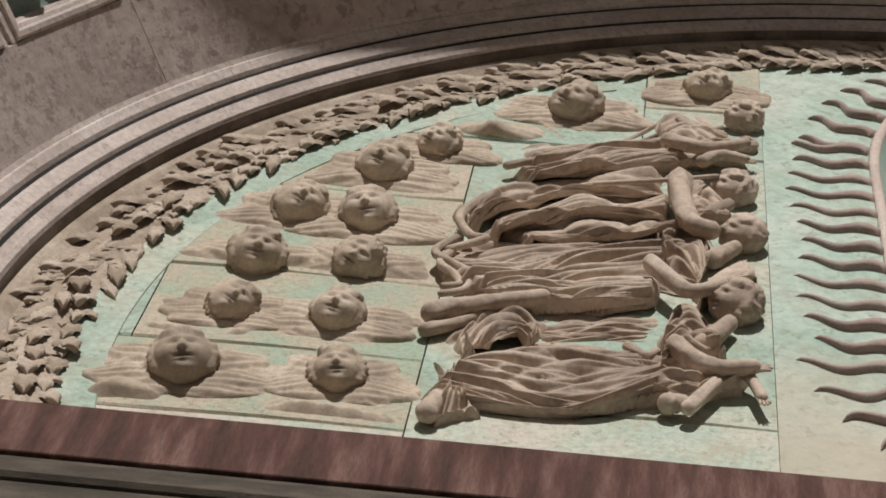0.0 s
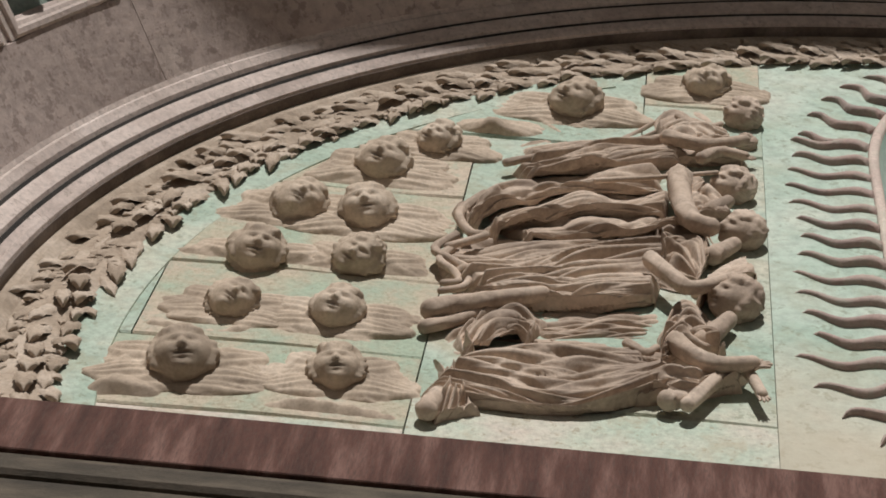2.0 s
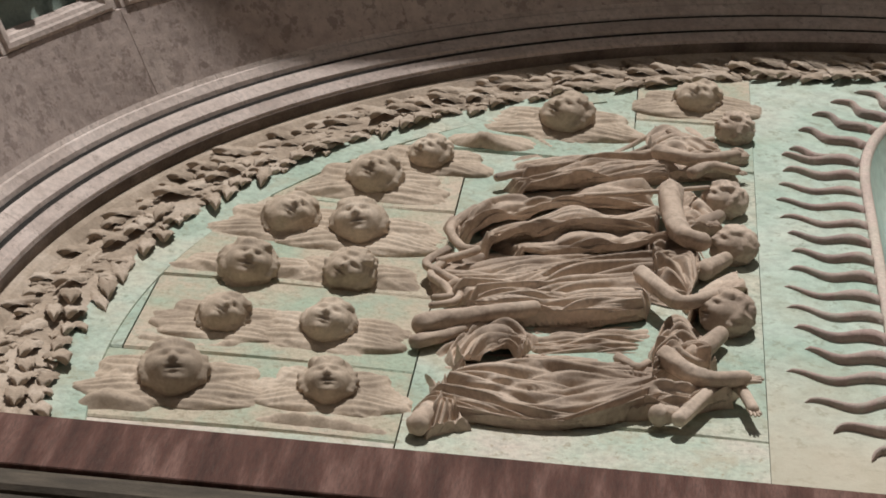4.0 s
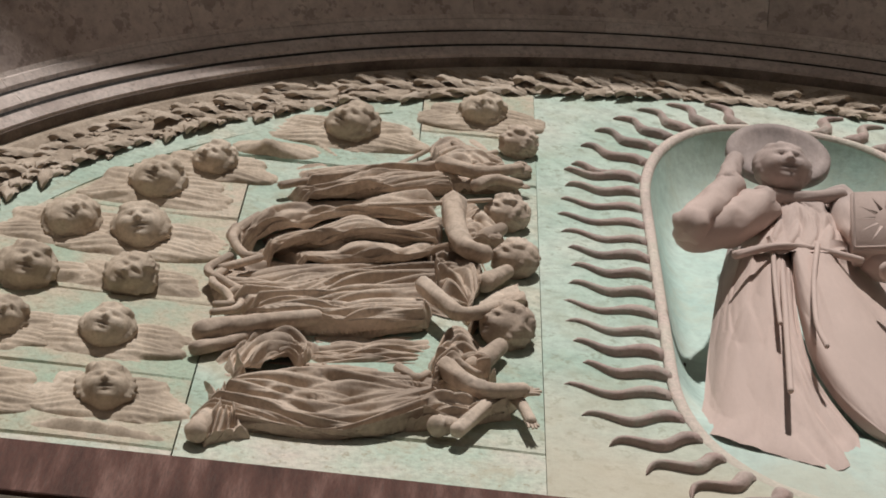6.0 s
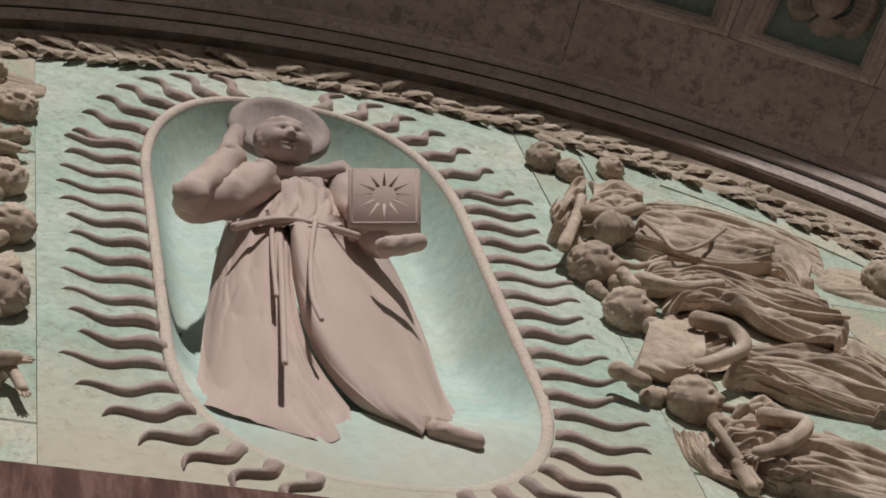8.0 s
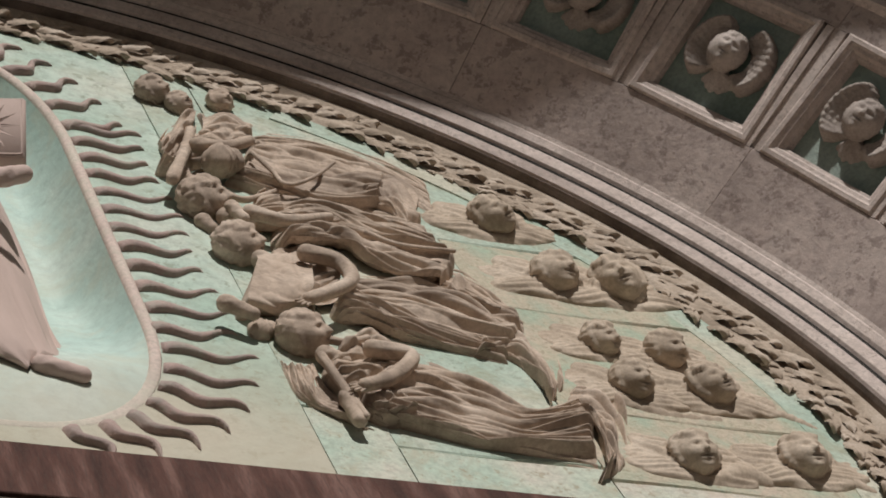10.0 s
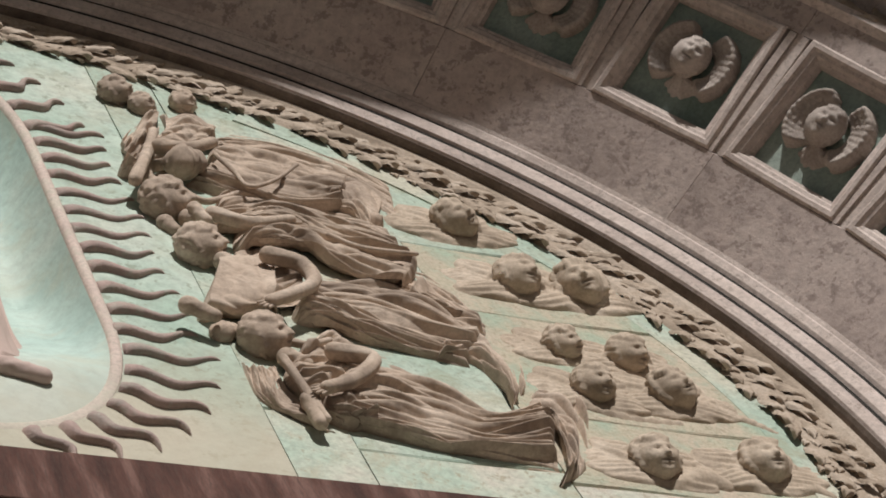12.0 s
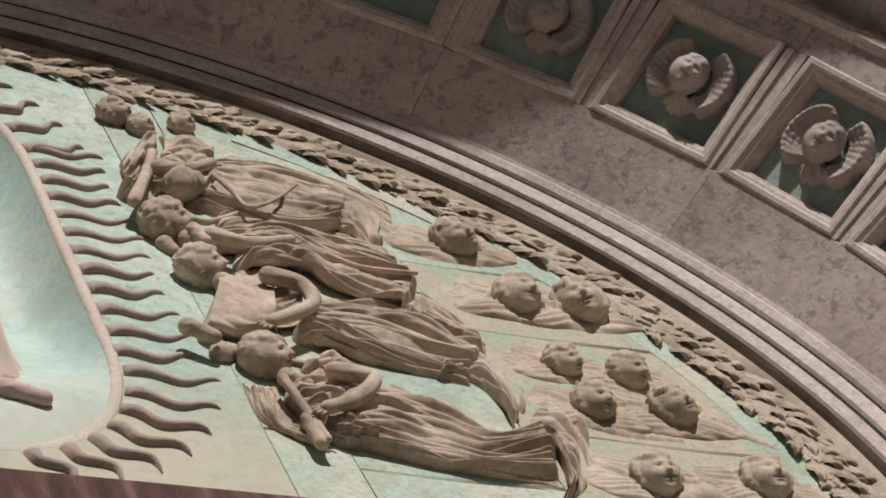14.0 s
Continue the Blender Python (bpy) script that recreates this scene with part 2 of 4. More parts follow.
        p = 0.5 * (2 * q + (r - a) * u + (2 * a - 5 * q + 4 * r - b) * u ** 2 + (3 * q - a - 3 * r + b) * u ** 3)
        tt, ss = np.meshgrid(t, s)
        sag = self.rng.uniform(0.1, 0.3) * self.rng.choice((-1, 1))
        flow = ss + sag * np.sin(math.pi * tt) * ss * (1 - ss) * 1.5 + 0.1 * self.waves(ss, tt, 4, 3)
        span = np.hypot(*(lines[len(guides) // 2, 0, :2] - lines[len(guides) // 2, -1, :2])) / max(tall, 0.02)
        run = np.clip(1.1 * span, 1.6, 4.5) * tt + 0.8 * (flow - 0.5) * self.rng.choice((-1, 1))
        broad = np.abs(self.grain(0.42 * n * flow, 0.8 * run))
        folds = np.abs(self.grain(0.85 * n * flow + 0.5 * broad, run))
        fine = np.abs(self.grain(1.9 * n * flow + 0.6 * folds, 1.5 * run))
        ph = 0.7 * n * flow + 1.3 * self.grain(1.5 * flow, 0.9 * run)
        fr = ph - np.floor(ph)
        lap = np.where(fr < 0.8, np.sin(0.5 * math.pi * fr / 0.8) ** 1.3, np.cos(0.5 * math.pi * (fr - 0.8) / 0.2))
        still = 1 - calm * (1 - np.abs(2 * ss - 1))
        some = np.clip(0.5 + 1.6 * self.grain(2.2 * flow, 0.9 * run), 0, 1)
        busy = np.clip(0.55 + 1.5 * self.grain(2.0 * flow, 1.1 * run), 0.05, 1)
        rim = np.minimum(1, np.minimum(ss, 1 - ss) * 8 + 0.12)
        h = p[..., 2] + rim * still * deep * (1.5 * np.minimum(broad, 0.6) ** 0.8 + 2.3 * np.minimum(folds, 0.5) ** 0.75 * (0.35 + 0.65 * busy) + 0.75 * fine ** 0.8 * busy + 0.75 * some * (lap - 0.4) - 1.25)
        nib = 0.012 * self.waves(ss, tt * 0, 9, 0)[:, :1] * np.array([(1 - x / 0.12) if x < 0.12 else (-(x - 0.88) / 0.12 if x > 0.88 else 0) for x in t])[None]
        ends = np.minimum(1, np.minimum(tt, 1 - tt) * 16)
        if not calm:
            h = np.where(ends < 1, -0.003 + (h + 0.003) * np.sqrt(ends), h)
        v = np.stack([p[..., 0] + nib, -h, p[..., 1]], -1).reshape(-1, 3).tolist()
        f = [(j * m + c, j * m + c + 1, (j + 1) * m + c + 1, (j + 1) * m + c) for j in range(k - 1) for c in range(m - 1)]
        self.extra.append((v, f))

    def lobe(self, x, z, side, length, half, dome, aim, n=4):
        """A broad wing lobe with shallow feather grooves; aim: degrees above the level."""
        t, s = np.meshgrid(np.linspace(0, 1, 120), np.linspace(-1, 1, 90))
        w = half * np.sin(math.pi * (0.16 + 0.84 * t) ** 0.9 * 0.97) ** 0.55
        a = radians(aim)
        q = s * w + 0.12 * length * t * t
        edge = w * (1 + 0.06 * self.waves(s, t, 3, 9)) / half
        lift = dome * (1 - 0.55 * t) * np.sqrt(np.maximum(1 - np.abs(s) ** 2.5, 0)) * edge
        lift = lift + (0.0062 * np.abs(np.sin(math.pi * n * 0.5 * (s + 0.35 * t + 0.12 * self.waves(s, t, 4, 6)))) ** 0.7 - 0.002) * np.minimum(1, 2 * t)
        self.scatter(x + side * (length * t * math.cos(a) - q * math.sin(a)), z + length * t * math.sin(a) + q * math.cos(a), lift)

    def fan(self, x, z, side, length, width, dome=0.014, n=5, aim=6, spread=40):
        """A wing of a few long feathers; aim: degrees above the level."""
        for k in range(n):
            a = radians(aim + spread * (k / (n - 1) - 0.5)) + self.rng.uniform(-0.04, 0.04)
            l = length * (1.0 - 0.3 * abs(k / (n - 1) - 0.45))
            for t in np.linspace(0.12, 1, 34):
                w = width * (0.6 + 0.5 * t) * (1 if t < 0.92 else 0.8)
                self.ball(x + side * l * t * math.cos(a), z + l * t * math.sin(a) + 0.012 * t * t, dome * (1 - 0.85 * t) - w * 0.8 + 0.0012 * (k % 2), w)

    def head(self, x, z, h, r, yaw, tilt, lean, hair=1.0):
        """A rounded head with brow, nose, mouth, chin and carved hair. yaw turns it sideways, tilt lifts the face, lean tips the crown."""
        nu, nv = 60, 44
        seed = Vector((x * 31, z * 17, 3.1))
        turn = Euler((radians(-tilt), radians(-lean), radians(yaw))).to_matrix()
        v, f = [], []
        def bell(p, w):
            return math.exp(-p * p / (2 * w * w))
        for j in range(nv + 1):
            b = math.pi * j / nv - math.pi / 2
            for i in range(nu):
                a = 2 * math.pi * i / nu
                s, u, fr = math.cos(b) * math.sin(a), math.sin(b), math.cos(b) * math.cos(a)
                d, e = 1.0, abs(s)
                face = max(0.0, min(1.0, (fr - 0.2) / 0.12)) * max(0.0, min(1.0, (0.6 - u + 0.1 * math.cos(9 * s)) / 0.1))
                if fr > 0:
                    nose = 0.07 + 0.21 * max(0.0, min(1.0, (0.25 - u) / 0.38))
                    nose *= 1.0 if u > -0.14 else bell(u + 0.14, 0.05)
                    nose *= 1.0 if u < 0.25 else bell(u - 0.25, 0.08)
                    d += face * (nose * bell(s, 0.085)
                                 - 0.22 * bell(e - 0.29, 0.13) * bell(u - 0.13, 0.07) + 0.085 * bell(e - 0.29, 0.1) * bell(u - 0.11, 0.045)
                                 + 0.05 * bell(e - 0.27, 0.17) * bell(u - 0.3, 0.05) + 0.08 * bell(e - 0.4, 0.17) * bell(u + 0.2, 0.15)
                                 - 0.22 * bell(s, 0.16) * bell(u + 0.41, 0.035) + 0.1 * bell(s, 0.12) * (bell(u + 0.35, 0.035) + bell(u + 0.48, 0.035))
                                 - 0.05 * bell(s, 0.2) * bell(u + 0.57, 0.04) + 0.12 * bell(s, 0.17) * bell(u + 0.72, 0.1))
                locks = (1 - face) * hair * max(0.0, min(1.0, (u + 0.75) / 0.3 if fr > -0.1 else 1.0))
                if locks > 0:
                    p = Vector((s, u, fr)) * 3.4 + seed
                    d += locks * (0.18 + 0.055 * math.sin(17 * u + 9 * e + 7 * noise.noise(p * 0.7)) + 0.07 * noise.noise(p * 0.9) + 0.02 * noise.noise(p * 2.4))
                narrow = 1 - 0.14 * max(0.0, -u)
                q = turn @ Vector((0.95 * s * d * narrow, -1.0 * fr * d, 1.08 * u * d))
                v.append((x + r * q[0], -h + 0.78 * r * q[1], z + r * q[2]))
        for j in range(nv):
            for i in range(nu):
                f.append((j * nu + i, j * nu + (i + 1) % nu, (j + 1) * nu + (i + 1) % nu, (j + 1) * nu + i))
        self.extra.append((v, f))

    def build(self, base=0.0, inside=None):
        h = self.h
        c = h.copy()
        c[1:-1, 1:-1] = (12 * h[1:-1, 1:-1] + h[:-2, 1:-1] + h[2:, 1:-1] + h[1:-1, :-2] + h[1:-1, 2:]) / 16
        c[1:-1, 1:-1] = (6 * c[1:-1, 1:-1] + c[:-2, 1:-1] + c[2:, 1:-1] + c[1:-1, :-2] + c[1:-1, 2:]) / 10
        gx, gz = np.meshgrid(self.x, self.z)
        live = h > self.floor + 0.0005
        if inside is not None:
            live &= np.hypot(gx, gz) < inside
        cell = live[:-1, :-1] | live[1:, :-1] | live[:-1, 1:] | live[1:, 1:]
        jj, ii = np.nonzero(cell)
        w = len(self.x)
        quads = np.stack([jj * w + ii, jj * w + ii + 1, (jj + 1) * w + ii + 1, (jj + 1) * w + ii], 1)
        used, inv = np.unique(quads, return_inverse=True)
        v = np.stack([gx.ravel()[used], base - c.ravel()[used], gz.ravel()[used]], 1).tolist()
        f = inv.reshape(-1, 4).tolist()
        for ev, ef in self.extra:
            o = len(v)
            v += [(p[0], p[1] + base, p[2]) for p in ev]
            f += [[k + o for k in q] for q in ef]
        return v, f

# ---- structure: tympanum of separate slabs ----
LOW = -0.225
backing = tagged(solid("wall_tympanum", *block((-1.25, 0.185, -0.43), (1.25, 0.3, 1.3), 0), MORTAR), "dark mortar bed behind the carved stone slabs", "wall", kind="structure")

for a, b in ((-1.2, -0.33), (0.33, 1.2)):
    solid("mortar_bed", *block((a, 0.012, -0.4), (b, 0.1845, 1.15), 0), MORTAR, backing)

def slab(x0, x1, z0, z1, material, slope=0.0, reach=1.004):
    """A slab cut to the lunette's curve, with worn edges and a narrow joint."""
    g, n, v, f = 0.0008, 20, [], []
    x0, x1 = max(x0 + g, -reach + 0.001), min(x1 - g, reach - 0.001)
    for i in range(n + 1):
        x = x0 + (x1 - x0) * i / n
        arc = math.sqrt(max(reach * reach - x * x, 0))
        lo, hi = max(z0 + g + slope * (x - x0), -arc, LOW - 0.02), min(z1 - g + slope * (x - x0), arc)
        hi = max(hi, lo + 0.001)
        e = 0.0025
        wob = 0.0012 * math.sin(17 * x + 5 * z0)
        v += [(x, 0.03, lo), (x, e, lo), (x, wob, lo + e), (x, wob, hi - e), (x, e, hi), (x, 0.03, hi)]
    for i in range(n):
        for j in range(5):
            f.append((i * 6 + j, i * 6 + j + 1, i * 6 + j + 7, i * 6 + j + 6))
    f += [tuple(range(6)), tuple(n * 6 + j for j in range(6))]
    return solid("slab", *turned((v, f)), material, backing)

slab(-1.1, -0.662, -0.26, -0.158, PALE)
slab(-1.1, -0.985, -0.158, -0.012, PATINA)
slab(-0.985, -0.662, -0.158, -0.012, TAN)
slab(-1.1, -0.945, -0.012, 0.165, PATINA)
slab(-0.945, -0.662, -0.012, 0.165, TAN)
slab(-1.1, -0.662, 0.165, 0.40, TAN)
slab(-1.1, -0.662, 0.40, 0.60, TAN)
slab(-1.1, -0.47, 0.60, 1.1, PATINA)
slab(-0.47, -0.325, 0.76, 1.1, TAN)
slab(-0.662, -0.325, -0.26, -0.092, PALE)
slab(-0.662, -0.325, -0.092, 0.60, PATINA)
slab(-0.47, -0.325, 0.60, 0.76, PATINA)
slab(0.325, 0.41, -0.26, -0.035, PALE)
slab(0.41, 0.64, -0.26, -0.1, PALE)
slab(0.64, 1.1, -0.26, -0.125, PALE)
slab(0.325, 0.41, -0.035, 1.1, PATINA)
slab(0.41, 0.64, -0.1, 1.1, PATINA)
slab(0.64, 1.1, -0.125, 0.03, TAN)
slab(0.64, 1.1, 0.03, 0.285, TAN)
slab(0.64, 1.1, 0.285, 0.47, TAN)
slab(0.64, 1.1, 0.47, 1.1, PATINA)
for side in (-1, 1):   # green strip next to the garland
    v, f = ring([(0.957, 0.002), (0.958, -0.0012), (1.004, -0.0018), (1.004, 0.002)], -11 if side > 0 else 122, 58 if side > 0 else 191, 50)
    solid("slab", v, f, PATINA, backing)

# ---- mandorla: slab with a hollow, rim, flames ----
panel = tagged(new("mandorla_panel"), "pale green stone panel with hollow almond niche and carved flames", "relief panel")
HALF, TOP, BOTTOM = 0.19, 0.9, -0.13

def outline(t, low=False):
    """The niche's edge, t in turns from the right side upwards."""
    c, s = math.cos(2 * math.pi * t), math.sin(2 * math.pi * t)
    if not low:
        x = HALF * math.copysign(abs(c) ** 0.75, c)
        z = 0.58 + (TOP - 0.58) * abs(s) ** 0.95
        if abs(c) > 0.999999:
            z = 0.58
        return x, z
    x = HALF * math.copysign(abs(c) ** 0.8, c)
    z = 0.12 + (BOTTOM - 0.12) * abs(s) ** 0.9
    return x, z

def loop(n, grow=0.0):
    """Points round the niche, with its straight sides."""
    pts = [outline(0.5 * i / n) for i in range(n + 1)]
    pts += [(-HALF, 0.58 + (0.12 - 0.58) * i / n) for i in range(1, n)]
    pts += [outline(0.5 + 0.5 * i / n, True) for i in range(n + 1)]
    pts += [(HALF, 0.12 + (0.58 - 0.12) * i / n) for i in range(1, n)]
    out, k = [], len(pts)
    for i in range(k):
        (ax, az), (bx, bz) = pts[i - 1], pts[(i + 1) % k]
        l = math.hypot(bx - ax, bz - az) or 1
        out.append((pts[i][0] + grow * (bz - az) / l, pts[i][1] - grow * (bx - ax) / l))
    return out

def banded(levels, n=40):
    """Skin through several (grow, depth) loops."""
    v, f = [], []
    for g, y in levels:
        v += [(x, y, z) for x, z in loop(n, g)]
    k = len(loop(n))
    for j in range(len(levels) - 1):
        for i in range(k):
            f.append((j * k + i, j * k + (i + 1) % k, (j + 1) * k + (i + 1) % k, (j + 1) * k + i))
    return v, f, k

v, f, k = banded([(0.0115, 0.0), (0.0105, -0.0035), (0.0065, -0.0045), (0.001, -0.004), (-0.0015, 0.0), (-0.003, 0.012), (0.0135, 0.012)])
v = [(x, y if z > 0.1 else y * max(0.15, (z + 0.06) / 0.16), z) for x, y, z in v]
solid("niche_rim", *turned((v, f)), RIM, panel, "pale worn rim round the niche", True)
# hollow: scaled loops that sink to the back
v, f = [], []
base_loop = loop(40, -0.001)
k = len(base_loop)
steps = 20
for j in range(steps + 1):
    q = (j / steps) ** 2.4
    sink = 1 - (1 - min(1, q * 3.4)) ** 2.2
    v += [(x * (1 - q * 0.85), sink * (-0.008 + 0.08 * min(1, max(0, (0.4 + (z - 0.4) * (1 - q * 0.55) - 0.0) / 0.28)) ** 0.8), 0.4 + (z - 0.4) * (1 - q * 0.55)) for x, z in base_loop]
for j in range(steps):
    for i in range(k):
        f.append((j * k + i, j * k + (i + 1) % k, (j + 1) * k + (i + 1) % k, (j + 1) * k + i))
f.append(tuple(steps * k + i for i in range(k)))
solid("niche_hollow", v, f, NICHE, panel, "smooth pale blue-green hollow of the niche", True)
# face of the panel round the hollow, from the rim to the panel's edge
v, f = [], []
inner = loop(40, 0.012)
edge = []
for x, z in inner:
    dx, dz = x, z - 0.38
    s_ = 9.0
    if abs(dx) > 1e-6:
        s_ = min(s_, 0.3252 / abs(dx))
    if dz < -1e-6:
        s_ = min(s_, (0.38 - LOW + 0.02) / -dz)
    for _ in range(2):
        if (dx * s_) ** 2 + (0.38 + dz * s_) ** 2 > 1.004 ** 2:
            A, B, C_ = dx * dx + dz * dz, 2 * 0.38 * dz, 0.38 ** 2 - 1.004 ** 2
            s_ = (-B + math.sqrt(B * B - 4 * A * C_)) / (2 * A)
    edge.append((dx * s_, 0.38 + dz * s_))
rows = 8
for j in range(rows + 1):
    for (ax, az), (bx, bz) in zip(inner, edge):
        q = j / rows
        v.append((ax + (bx - ax) * q, 0.001 * math.sin(9 * az + 3 * q), az + (bz - az) * q))
for j in range(rows):
    for i in range(k):
        f.append((j * k + i, j * k + (i + 1) % k, (j + 1) * k + (i + 1) % k, (j + 1) * k + i))
m0 = len(v)
v += [(bx, 0.03, bz) for bx, bz in edge]
for i in range(k):
    f.append((rows * k + i, rows * k + (i + 1) % k, m0 + (i + 1) % k, m0 + i))
solid("panel_face", v, f, PANEL, panel, "patchy green and cream panel face")

def flame(px, pz, ang, length, width, phase):
    """One wavy tongue, thick at the root and pointed at the tip."""
    n, v, f = 18, [], []
    ca, sa = math.cos(ang), math.sin(ang)
    up = 1 if ca > 0 else -1
    for i in range(n + 1):
        t = i / n
        l = length * t
        off = 0.0115 * math.sin(2 * math.pi * 1.3 * t + phase) * (0.35 + 0.65 * t)
        w = width * (1 - t) ** 0.5 * (0.72 + 0.28 * (1 - t)) * 0.5 * (1 + 0.12 * math.sin(9 * t + 3 * phase)) + 0.0007
        hgt = (0.0095 if length < 0.0951 else 0.007) * (1 - t) ** 0.3 * min(1, 0.45 + 4 * t) + 0.001
        for q, hh in ((-1.0, -0.003), (-0.85, 0.75), (-0.2, 1.0), (0.5, 0.6), (1.0, -0.003)):
            o = off + q * w
            y = -hgt * hh if hh > 0 else 0.003
            v.append((px + ca * l - sa * o * up, y, pz + sa * l + ca * o * up))
    for i in range(n):
        for j in range(4):
            f.append((i * 5 + j, i * 5 + j + 1, i * 5 + j + 6, i * 5 + j + 5))
    f.append((0, 1, 2, 3, 4))
    return v, f

for side in (-1, 1):
    for i in range(12):          # beside the straight flanks
        z = 0.662 - i * 0.0505
        x = side * (HALF + 0.011 if z > 0.13 else HALF + 0.006)
        a = (0 if side > 0 else math.pi) + side * 0.0
        solid("flame", *turned(flame(x, z, a, 0.095 + 0.006 * math.sin(5.1 * i + side), 0.026, 0.3 + 0.5 * math.sin(2.3 * i + side))), FLAME, panel, smooth=True)
    for i in range(7):           # over the shoulders
        x, z = outline(0.035 + 0.032 * i if side > 0 else 0.5 - 0.035 - 0.032 * i)
        a = radians(18 + 8 * i)
        a = a if side > 0 else math.pi - a
        room = 0.985 - math.hypot(x, z)
        solid("flame", *turned(flame(x + 0.012 * math.cos(a), z + 0.012 * math.sin(a), a, min(0.09, max(0.035, room / math.sin(abs(a)) * 0.9)), 0.026, 0.5 + 0.4 * i)), FLAME, panel, smooth=True)
    for i in range(7):           # under the foot of the niche
        x, z = outline(-0.03 - 0.03 * i if side > 0 else 0.53 + 0.03 * i, True)
        a = -radians(6 + 8 * i)
        a = a if side > 0 else math.pi - a
        solid("flame", *turned(flame(x + 0.013 * math.cos(a), z + 0.013 * math.sin(a), a, 0.105 - 0.006 * i, 0.023, 0.2 + 0.4 * i)), FLAME, panel, smooth=True)

# ---- arch: garland bed, mouldings ----
arch = tagged(new("arch_moulding"), "weathered pinkish stone arch moulding with grooved bands", "moulding", kind="structure")
A0, A1 = -13.5, 193.5
solid("cavetto", *ring([(1.0, 0.02), (1.001, -0.002), (1.01, -0.006), (1.03, -0.008), (1.05, -0.005), (1.057, -0.001), (1.066, -0.002), (1.069, -0.004), (1.0775, -0.0085), (1.0835, -0.0095), (1.0875, -0.0095), (1.0875, 0.02)], A0, A1, 150), GARLAND, arch, smooth=False)
BANDS = [[(1.088, 0.02), (1.0885, -0.02), (1.0905, -0.0265), (1.096, -0.03), (1.0985, -0.0275), (1.1065, -0.0325), (1.107, 0.02)],
         [(1.113, 0.02), (1.113, -0.031), (1.1155, -0.0375), (1.129, -0.043), (1.1335, -0.0442), (1.134, 0.02)],
         [(1.14, 0.02), (1.14, -0.042), (1.143, -0.049), (1.152, -0.056), (1.155, -0.056), (1.164, -0.0655), (1.185, -0.067), (1.185, 0.02)]]
for band in BANDS:
    cuts = [A0 + (A1 - A0) * i / 9 for i in range(10)]
    for i in range(9):
        solid("moulding_stone", *ring(band, cuts[i] + 0.012, cuts[i + 1] - 0.012, 18), MOULD, arch)
# groove fills: the dark between the bands is put into their colour
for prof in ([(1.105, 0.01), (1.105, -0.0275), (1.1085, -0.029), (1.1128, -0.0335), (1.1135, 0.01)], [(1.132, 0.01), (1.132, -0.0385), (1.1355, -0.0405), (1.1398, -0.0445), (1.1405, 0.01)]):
    solid("soiled_groove", *ring(prof, A0, A1, 150), GROOVE_SHADE, arch, "groove filled with black dirt")
# inner fascia, darkened by colour where the step lies in shade
solid("soiled_fascia", *ring([(1.0868, 0.02), (1.0868, -0.016), (1.0878, -0.0225), (1.0885, -0.0228), (1.0895, 0.02)], A0, A1, 150), FASCIA_SHADE, arch, "dark soiled inner fascia")
solid("core", *ring([(1.087, 0.03), (1.087, 0.021), (1.184, 0.021), (1.184, 0.03)], A0, A1, 120), MORTAR, arch)

# ---- soffit with coffers ----
soffit = tagged(new("arch_soffit"), "speckled grey-brown stone arch soffit with square coffers", "soffit", kind="structure")
Y0, Y1, Y2, Y3 = -0.06, -0.154, -0.322, -0.365
SPLAY = 0.62
PITCH = 10.42

def rs(y, d=0.0):
    """Radius of the splayed soffit at a depth."""
    return 1.159 + SPLAY * (-0.06 - y) + d, y

ANGLES = [90 + PITCH * (i + 0.5) for i in range(-9, 9)]
for i in range(-10, 10, 2):
    a, b = 90 + PITCH * i, 90 + PITCH * (i + 2)
    solid("soffit_stone", *ring([rs(Y0), rs(Y1 + 0.001), rs(Y1 + 0.001, 0.08), rs(Y0, 0.08)], a + 0.02, b - 0.02, 24), SOFFIT, soffit)
    solid("soffit_stone", *ring([rs(Y2 - 0.001), rs(Y3), rs(Y3, 0.07), rs(Y2 - 0.001, 0.07)], a + 0.02, b - 0.02, 24), SOFFIT, soffit)
for i in range(-9, 10):
    c = 90 + PITCH * i
    w = PITCH / 2 - 4.5
    for q0, q1, d in ((-1, -0.3, 0.0), (-0.26, 0.26, 0.004), (0.3, 1, 0.0)):
        solid("rib", *ring([rs(Y1, d), rs(Y2, d), rs(Y2, 0.06), rs(Y1, 0.06)], c + w * q0, c + w * q1, 3), MOULD, soffit)
solid("soffit_core", *ring([rs(Y0 + 0.02, 0.055), rs(Y3 + 0.005, 0.055), rs(Y3 + 0.005, 0.1), rs(Y0 + 0.02, 0.1)], A0 - 4, A1 + 4, 100), MORTAR, soffit)

def coffer_frame(a, b, prof, n=8):
    """Four mitred sides of a stepped frame round a square hollow, bent with the arch."""
    v, f, k = [], [], 2 * n + 2
    for g, d in prof:
        x = [(-a + g) * (1 - 2 * i / n) for i in range(n + 1)]
        for p, z in [(q, -b + g) for q in x] + [(q, b - g) for q in reversed(x)]:
            v.append((p, d - p * p / 2.5, z))
    for j in range(len(prof) - 1):
        for i in range(k):
            f.append((j * k + i, j * k + (i + 1) % k, (j + 1) * k + (i + 1) % k, (j + 1) * k + i))
    return v, f

